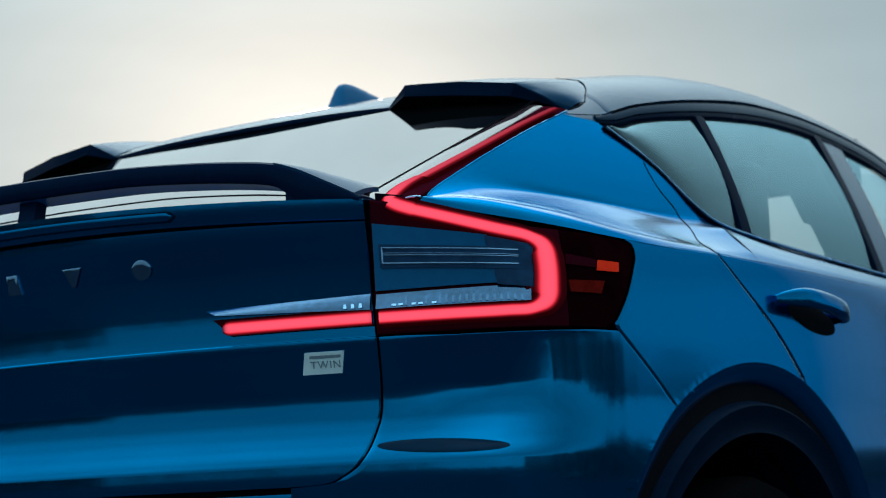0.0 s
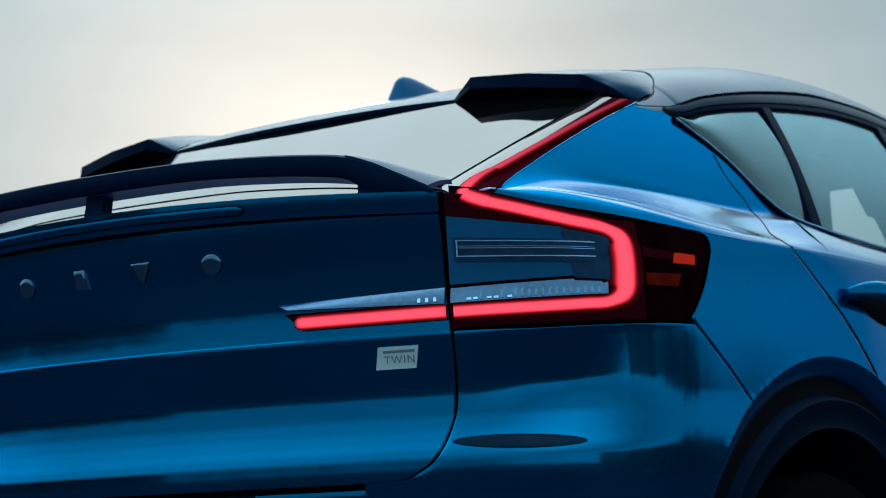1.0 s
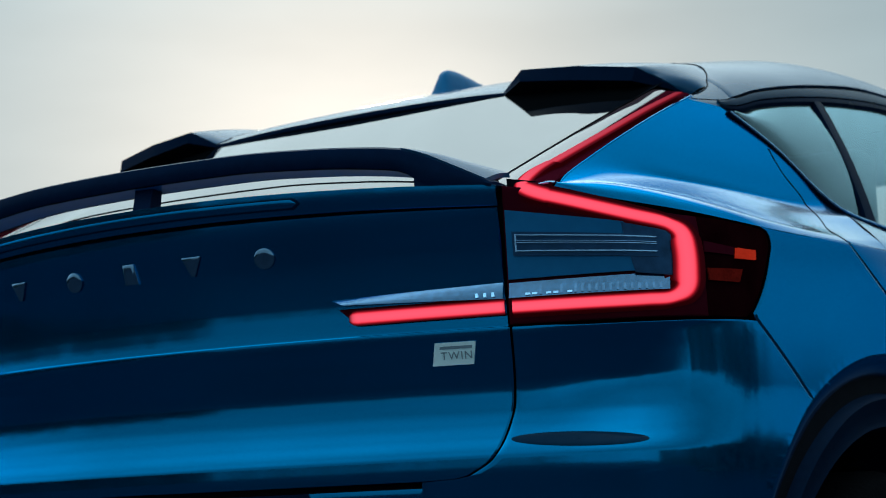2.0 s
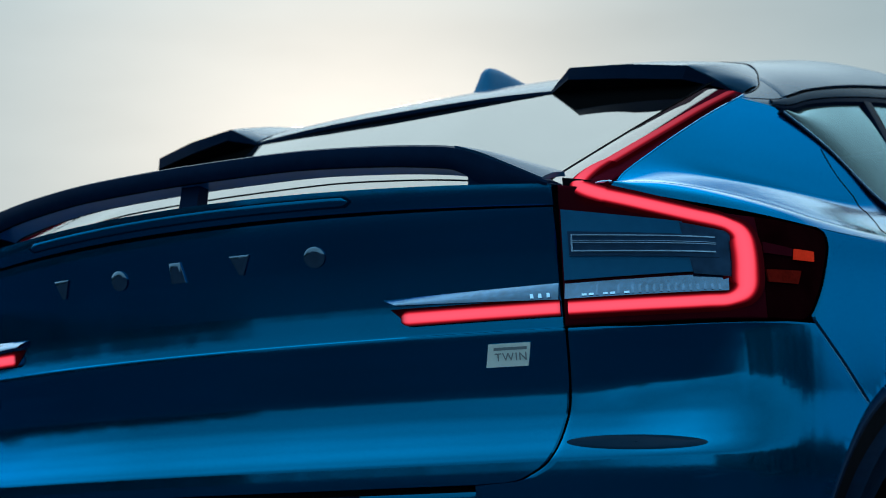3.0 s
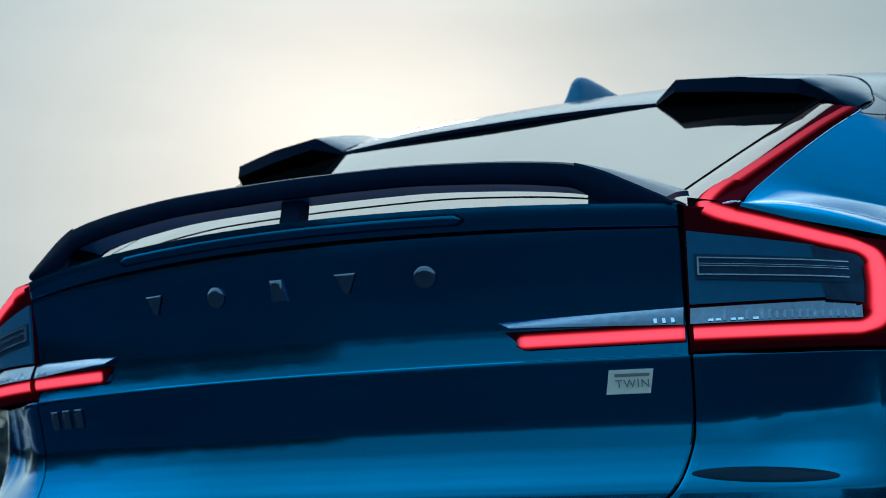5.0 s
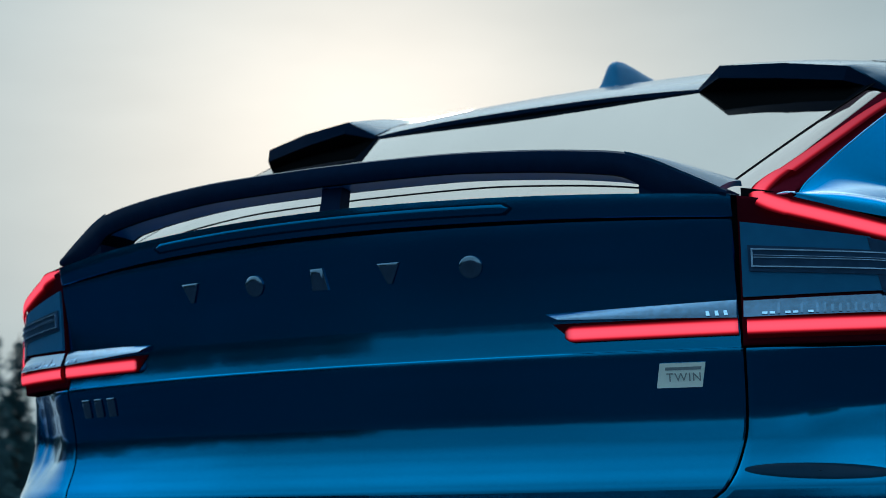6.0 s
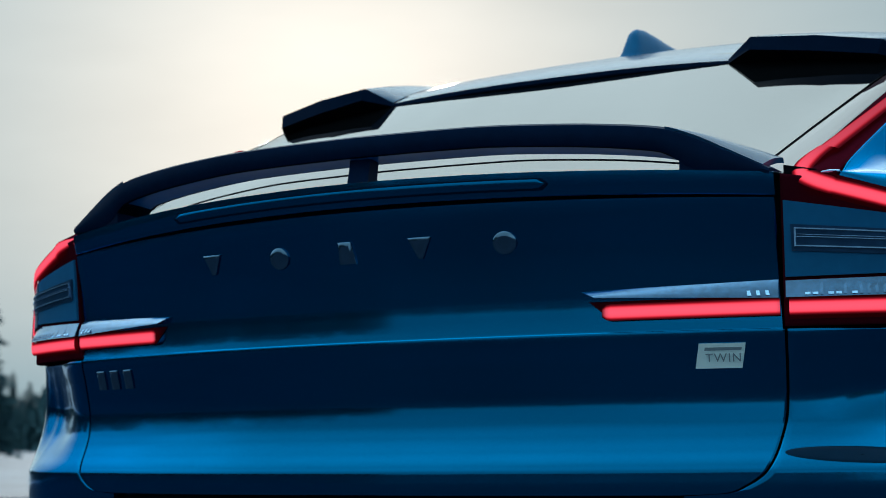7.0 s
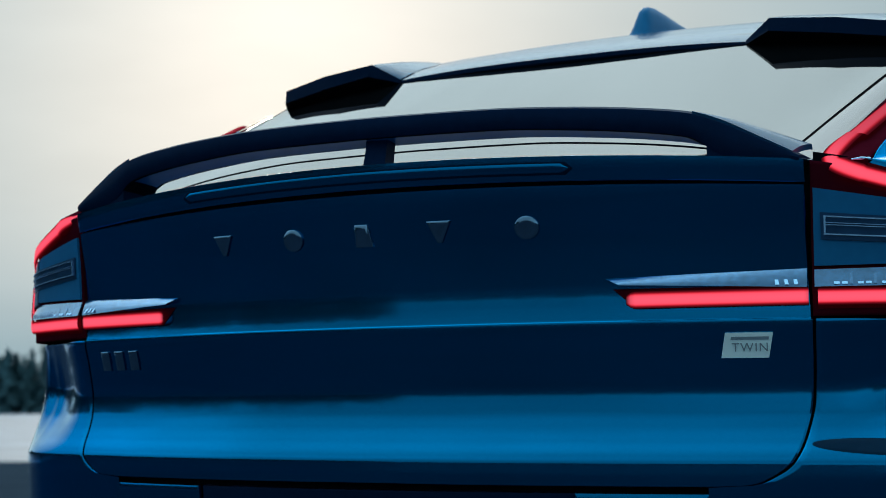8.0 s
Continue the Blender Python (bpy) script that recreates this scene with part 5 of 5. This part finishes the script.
for side in (1, -1):
    winglet(side)
    # seam between winglet and roof
    b = bmesh.new()
    on_roof = lambda x, y: (x, y, float(roof_row(y, np.array([x / upper_x(y, RAIL(y))]))[0, 2]) + 0.0015)
    seam = spline([on_roof(0.54, 0.765), on_roof(0.611, 0.723), on_roof(0.650, 0.672), on_roof(0.668, 0.633), on_roof(0.681, 0.605), on_roof(0.689, 0.558), (0.690, 0.525, 1.3590)], 50)
    tube(b, [tuple(p) for p in mirrored(seam, side)], 0.0011, 6)
    part("roof_seam", b, SHADOW_GAP, spoiler, "thin dark seam along the spoiler")
    # body strip that carries the roof rail down to the lamp strip
    b = bmesh.new()
    yy = np.linspace(0.50, 0.65, 8)
    grid(b, mirrored(np.array([upper(yy, RAIL(yy) - 0.014, 0.0), upper(yy, RAIL(yy) - 0.004, 0.0005), upper(yy, RAIL(yy) + 0.004, -0.006)]), side))
    # roof corner between the spoiler's seam and the rail, and the small web under the cheek
    seam_x = curve_of((0.500, 0.690), (0.558, 0.687), (0.605, 0.679), (0.636, 0.664))
    corner = []
    for y in np.linspace(0.512, 0.636, 10):
        edge_x = float(upper_x(y, RAIL(y))) + 0.002
        xs_ = np.linspace(min(float(seam_x(y)), edge_x - 0.002), edge_x * 0.9999, 8)
        corner.append([on_roof(x, y) for x in xs_])
    corner = np.array(corner)
    corner[..., 2] -= 0.0010
    grid(b, mirrored(corner, side))
    web = np.array([[(0.648, 0.599, 1.3745), (0.679, 0.606, 1.3860)], [(0.668, 0.566, 1.3640), (0.686, 0.566, 1.3700)], [(0.688, 0.522, 1.3560), (0.691, 0.522, 1.3580)]])
    grid(b, mirrored(web, side))
    part("rail_end", b, SPOILER_PAINT, spoiler)

# ---- shark fin aerial
FIN_TOP = curve_of((0.790, 1.502), (0.800, 1.522), (0.812, 1.546), (0.822, 1.561), (0.836, 1.568), (0.862, 1.5700), (0.90, 1.567), (0.95, 1.561), (1.02, 1.555), (1.05, 1.553))
rows = []
for y in np.r_[np.linspace(0.790, 0.84, 16), np.linspace(0.85, 1.05, 16)]:
    base, top = float(CROWN(y)) - 0.004, float(FIN_TOP(y))
    hw = 0.020 * min(1.0, ((y - 0.788) / 0.012)) ** 0.5 * (1 - max(0, (y - 0.90) / 0.155)) ** 0.7 + 0.0005
    top = max(top, base + 0.002)
    rows.append([(sx * hw * wx_, y, base + (top - base) * fz) for sx, wx_, fz in ((1, 1, 0), (1, 0.86, 0.35), (1, 0.62, 0.7), (1, 0.40, 0.92), (1, 0.18, 0.995), (-1, 0.18, 0.995), (-1, 0.40, 0.92), (-1, 0.62, 0.7), (-1, 0.86, 0.35), (-1, 1, 0))])
b = bmesh.new()
grid(b, np.array(rows))
b.faces.new([b.verts.new(p) for p in rows[0]])
# body paint in reality; its backlit shade is put into this darker blue
part("roof_aerial", b, DIM_BODY_BLUE, car, "body-coloured shark fin aerial in a shaded blue")

# ---- badges on the tailgate
def badge_shape(outline, s0, z0, size, depth, name, label):
    """A small raised chrome shape with a bevelled face."""
    b = bmesh.new()
    o = np.array(outline, float) * size
    rings = []
    for k, off in ((1.0, -0.001), (1.0, depth * 0.6), (0.84, depth), (0.45, depth * 1.1), (0.02, depth * 1.1)):
        rings.append(shell(s0 + o[:, 0] * k, z0 + o[:, 1] * k, off))
    grid(b, np.array(rings), close_u=True)
    return part(name, b, BADGE, tailgate, label)


SHIELD = [(-1, 0.8), (1, 0.8), (0.85, 0.5), (0.2, -0.8), (-0.2, -0.8), (-0.85, 0.5)]
OVAL = [(0.95 * math.cos(a), 0.85 * math.sin(a)) for a in np.linspace(0, 2 * math.pi, 24, endpoint=False)]
BLOCK = [(-0.7, 0.85), (0.5, 0.85), (0.85, -0.85), (-0.7, -0.85)]
BAR = [(-0.8, 1), (0.8, 1), (0.8, -1), (-0.8, -1)]
for s0, shape in ((-0.254, SHIELD), (-0.115, OVAL), (0.009, BLOCK), (0.132, SHIELD), (0.262, OVAL)):
    badge_shape(shape, s0, 1.0720, 0.0185, 0.004, "maker_badge", "small dark chrome badge shape")
for s0 in (-0.578, -0.536, -0.494):
    badge_shape(BAR, s0, 0.907, 0.0150, 0.003, "model_badge", "small dark chrome badge bar")
# silver plate with its two lines
b = bmesh.new()
su, zv = np.meshgrid(np.linspace(-1, 1, 8), np.linspace(-1, 1, 5))
plate_s = lambda u, v: 0.555 + 0.031 * u + 0.003 * v
pl = shell(plate_s(su, zv), 0.9093 + 0.0165 * zv, 0.003)
grid(b, pl)
rim(b, pl, shell(plate_s(su, zv), 0.9093 + 0.0165 * zv, -0.002) - pl)
plate = part("twin_badge", b, SILVER, tailgate, "satin silver badge plate reading TWIN")
b = bmesh.new()
su, zv = np.meshgrid(np.linspace(-0.72, 0.86, 8), np.linspace(0.42, 0.66, 3))
grid(b, shell(plate_s(su, zv), 0.9093 + 0.0165 * zv, 0.0036))
part("badge_line", b, INK, plate, "dark unreadable line on the badge")
text = bpy.data.curves.new("badge_word", "FONT")
text.body, text.size, text.extrude, text.align_x, text.align_y = "TWIN", 0.0165, 0.0003, "CENTER", "CENTER"
text.space_character = 1.15
holder = bpy.data.objects.new("badge_word_source", text)
word_mesh = bpy.data.meshes.new_from_object(holder)
bpy.data.objects.remove(holder)
word_mesh.materials.append(INK)
word = new("badge_word", word_mesh)
word["label"] = "dark letters TWIN"
p0, p1, p2 = (Vector(shell(np.array(0.559), np.array(0.906), 0.0037)), Vector(shell(np.array(0.569), np.array(0.906), 0.0037)), Vector(shell(np.array(0.559), np.array(0.916), 0.0037)))
ax = (p1 - p0).normalized()
az = ax.cross((p2 - p0).normalized())
word.matrix_world = Matrix.Translation(p0) @ Matrix((ax, az.cross(ax), az)).transposed().to_4x4()
word.parent = plate

# ---- cabin
cabin = new("cabin")
cabin.parent = car
cabin["label"] = "dim grey cabin behind tinted glass"
b = bmesh.new()
box(b, (-0.70, 2.75, 0.55), (0.70, 3.30, 1.02), 0.06)
part("dashboard", b, PLASTIC, cabin, "black dashboard")
for x in (-0.36, 0.36):
    b = bmesh.new()
    box(b, (x - 0.26, 1.75, 0.50), (x + 0.26, 2.30, 0.72), 0.07)
    part("seat_cushion", b, CLOTH, cabin, "grey front seat cushion")
    b = bmesh.new()
    box(b, (x - 0.235, 1.60, 0.68), (x + 0.235, 1.78, 1.26), 0.05)
    part("seat_back", b, CLOTH, cabin, "grey front seat back")
    b = bmesh.new()
    box(b, (x * 1.115 - 0.19, 1.55, 1.20), (x * 1.115 + 0.19, 1.66, 1.43), 0.03)
    part("head_restraint", b, CLOTH, cabin, "grey head restraint")
    b = bmesh.new()
    box(b, (x - 0.25, 2.18, 1.441), (x + 0.25, 2.21, 1.56), 0.008)
    part("sun_visor", b, LINING, cabin, "dark felt sun visor folded down")
b = bmesh.new()
box(b, (-0.66, 0.85, 0.48), (0.66, 1.32, 0.72), 0.07)
part("rear_bench", b, CLOTH, cabin, "grey rear bench")
b = bmesh.new()
box(b, (-0.66, 0.66, 0.66), (0.66, 0.84, 1.14), 0.07)
part("rear_backrest", b, CLOTH, cabin, "grey rear backrest")
b = bmesh.new()
box(b, (-0.60, 0.10, 1.08), (0.60, 0.70, 1.11), 0.01)
part("parcel_shelf", b, PLASTIC, cabin, "black parcel shelf")


# ---------------------------------------------------------------- ground and distance
ground_rows = []
for r in (0.0, 10, 20, 28, 34, 40, 50, 65, 90, 130, 200, 350, 700, 1500, 4000):
    ground_rows.append([(r * math.cos(a), r * math.sin(a), -0.02 + (0.0 if r < 28 else 0.22 * max(0, noise.noise((r * math.cos(a) * 0.06, r * math.sin(a) * 0.06, 0)) + 0.1) * min(1, (r - 26) / 12) * (1 if r < 600 else 0.2) * (1 if abs(math.atan2(math.sin(a - radians(140)), math.cos(a - radians(140)))) < 0.6 else 0)))
                        for a in np.linspace(0, 2 * math.pi, 96, endpoint=False)])
b = bmesh.new()
grid(b, np.array(ground_rows[1:]), close_u=True)
b.faces.new([b.verts.new(p) for p in ground_rows[1]])
ground = part("ground", b, SNOW, None)
tagged(ground, "trodden snow field with grey tracks, reaching the woods", "snow", kind="structure")

def lot_reach(a):
    """How far the cleared yard reaches: short ahead of the car's left, far elsewhere."""
    d = math.atan2(math.sin(a - radians(140)), math.cos(a - radians(140)))
    return 30 + 2.5 * noise.noise((3 * math.cos(a), 3 * math.sin(a), 5)) + 110 * min(1.0, max(0.0, abs(d) - 0.55) / 0.5)


b = bmesh.new()
lot = []
for f in (0.0, 0.5, 0.9, 1.0):
    lot.append([(lot_reach(a) * f * math.cos(a), lot_reach(a) * f * math.sin(a), 0.0 if f < 1 else -0.10) for a in np.linspace(0, 2 * math.pi, 180, endpoint=False)])
grid(b, np.array(lot[1:]), close_u=True)
b.faces.new([b.verts.new(p) for p in lot[1]])
road = part("road", b, ASPHALT, None)
tagged(road, "dark damp asphalt yard cleared of snow", "asphalt", kind="structure")


def spruce_mesh(height, seed, tiers, spread):
    """Trunk and crown meshes of one spruce: whorls of drooping branches carrying many small sprays."""
    rng = random.Random(seed)
    trunk = bmesh.new()
    bend = rng.uniform(-0.3, 0.3)
    tube(trunk, [(bend * (f * f) * 0.5, 0, height * f) for f in np.linspace(0, 1, 8)], [0.018 * height * (1 - f) + 0.02 for f in np.linspace(0, 1, 8)], 7)
    crown = bmesh.new()
    for k in range(tiers):
        f = 0.10 + 0.88 * k / tiers
        reach = spread * height * (1 - f) ** 0.8 * rng.uniform(0.75, 1.15) + 0.12
        for _ in range(7):
            a = rng.uniform(0, 2 * math.pi)
            r = reach * rng.uniform(0.6, 1.1)
            d = Vector((math.cos(a), math.sin(a), 0))
            n = Vector((-math.sin(a), math.cos(a), 0))
            base = Vector((bend * f * f * 0.5, 0, height * f))
            tube(trunk, [base, base + d * r * 0.55 + Vector((0, 0, -0.10 * r))], [0.03, 0.01], 4)
            for j in range(6):
                g = (j + 0.6) / 6
                c = base + d * r * g + Vector((0, 0, -0.30 * r * g * g + rng.uniform(-0.1, 0.1)))
                w = r * (0.30 - 0.18 * g) + 0.07
                for sgn in (-1, 1):
                    tip = c + n * sgn * w * rng.uniform(0.7, 1.3) + d * w * 0.7 + Vector((0, 0, -w * rng.uniform(0.3, 0.8)))
                    v = [crown.verts.new(q) for q in (c - d * w * 0.4, c + d * w * 0.35 + Vector((0, 0, 0.04)), tip)]
                    low = crown.verts.new(c + Vector((0, 0, -0.35 * w)))
                    crown.faces.new(v)
                    crown.faces.new((v[0], low, v[2]))
                    crown.faces.new((v[1], low, v[2]))
    return trunk, crown


def spruce(height, seed, tiers, spread):
    tree = thing("spruce_tree", "dark green spruce standing at the snow's edge", "tree", "spruces round the field")
    t, c = spruce_mesh(height, seed, tiers, spread)
    part("trunk", t, BARK, tree)
    part("crown", c, NEEDLES, tree, smooth=False)
    return tree


kinds = [spruce(9.5, 3, 26, 0.20), spruce(11.5, 8, 30, 0.17), spruce(7.5, 21, 22, 0.24)]
rng = random.Random(11)
spots = []
# the wood that shows beside the car's left flank, and its edge round the field
for k in range(110):
    az = radians(rng.uniform(39, 58))
    d = rng.uniform(205, 250)
    spots.append((-d * math.sin(az), d * math.cos(az), rng.uniform(0.6, 1.0)))
for k in range(3):
    az = radians((46.6, 47.4, 48.6)[k])
    d = (96, 92, 104)[k]
    spots.append((-d * math.sin(az), d * math.cos(az), (1.18, 1.0, 1.1)[k]))
# a stand of spruces ahead of the car's right side
for k in range(44):
    az = radians(rng.uniform(-16.5, 9))
    d = rng.uniform(44, 70)
    spots.append((-d * math.sin(az), d * math.cos(az), rng.uniform(0.9, 1.2)))
for i, (x, y, s) in enumerate(spots):
    t = kinds[i % 3]
    m = pose(x, y, 0, 0, 0, rng.uniform(0, 360))
    if i < 3:
        t.matrix_basis = m
        t.scale = (s, s, s)
    else:
        ob = copy_thing(t, m)
        ob.scale = (s, s, s)


# woods all round behind the yard, joined
rng = random.Random(5)
verts, faces = [], []
for k in range(2500):
    az = radians(rng.uniform(66, 352) if k > 1000 else rng.uniform(30, 66))
    d = rng.uniform(125, 175) if k > 1000 else rng.uniform(195, 250)
    cx, cy, h = -d * math.sin(az), d * math.cos(az), rng.uniform(4.0, 8.0)
    tiers = 7
    for t in range(tiers):
        f = 0.06 + 0.9 * t / tiers
        r = 0.19 * h * (1 - f) ** 0.85 + 0.1
        for q in range(7):
            a0 = rng.uniform(0, 2 * math.pi)
            rr, w = r * rng.uniform(0.6, 1.2), 0.35
            z0 = h * f
            n0 = len(verts)
            verts += [(cx, cy, z0 + 0.12 * h), (cx + rr * math.cos(a0 - w), cy + rr * math.sin(a0 - w), z0 - 0.02 * h), (cx + 1.15 * rr * math.cos(a0), cy + 1.15 * rr * math.sin(a0), z0 - 0.06 * h), (cx + rr * math.cos(a0 + w), cy + rr * math.sin(a0 + w), z0 - 0.01 * h)]
            faces += [(n0, n0 + 1, n0 + 2), (n0, n0 + 2, n0 + 3)]
for k in range(1000):
    az = radians(rng.uniform(63, 150) if k < 420 else rng.uniform(232, 342))
    d, h = rng.uniform(62, 95), rng.uniform(7.0, 13.0) * (1.0 if k < 420 else min(0.95, max(0.35, (350 - math.degrees(az)) / 40)))
    cx, cy = -d * math.sin(az), d * math.cos(az)
    for t in range(9):
        f = 0.04 + 0.92 * t / 9
        r = 0.17 * h * (1 - f) ** 0.85 + 0.1
        for q in range(8):
            a0, rr, w, z0, n0 = rng.uniform(0, 2 * math.pi), r * rng.uniform(0.6, 1.2), 0.35, h * f, len(verts)
            verts += [(cx, cy, z0 + 0.12 * h), (cx + rr * math.cos(a0 - w), cy + rr * math.sin(a0 - w), z0 - 0.02 * h), (cx + 1.15 * rr * math.cos(a0), cy + 1.15 * rr * math.sin(a0), z0 - 0.06 * h), (cx + rr * math.cos(a0 + w), cy + rr * math.sin(a0 + w), z0 - 0.01 * h)]
            faces += [(n0, n0 + 1, n0 + 2), (n0, n0 + 2, n0 + 3)]
me = bpy.data.meshes.new("woods")
me.from_pydata(verts, [], faces)
me.materials.append(NEEDLES)
woods = new("woods", me)
tagged(woods, "dark spruce woods beyond the asphalt yard", "woods", kind="stuff")

for side in (1, -1):
    b = bmesh.new()
    rows = []
    for z, x0 in ((1.10, 0.765), (1.21, 0.725), (1.27, 0.70), (1.275, 0.685), (1.345, 0.655), (1.46, 0.60)):
        rows.append([(side * x0, 1.60, z), (side * (upper_x(1.6, z) - 0.02), 1.60, z), (side * (upper_x(1.7, z) - 0.02), 1.70, z), (side * x0, 1.70, z)])
    grid(b, np.array([[tuple(float(q) for q in p) for p in r] for r in rows]), close_u=True)
    part("pillar_trim", b, CLOTH, cabin, "dark trim inside the door pillar")
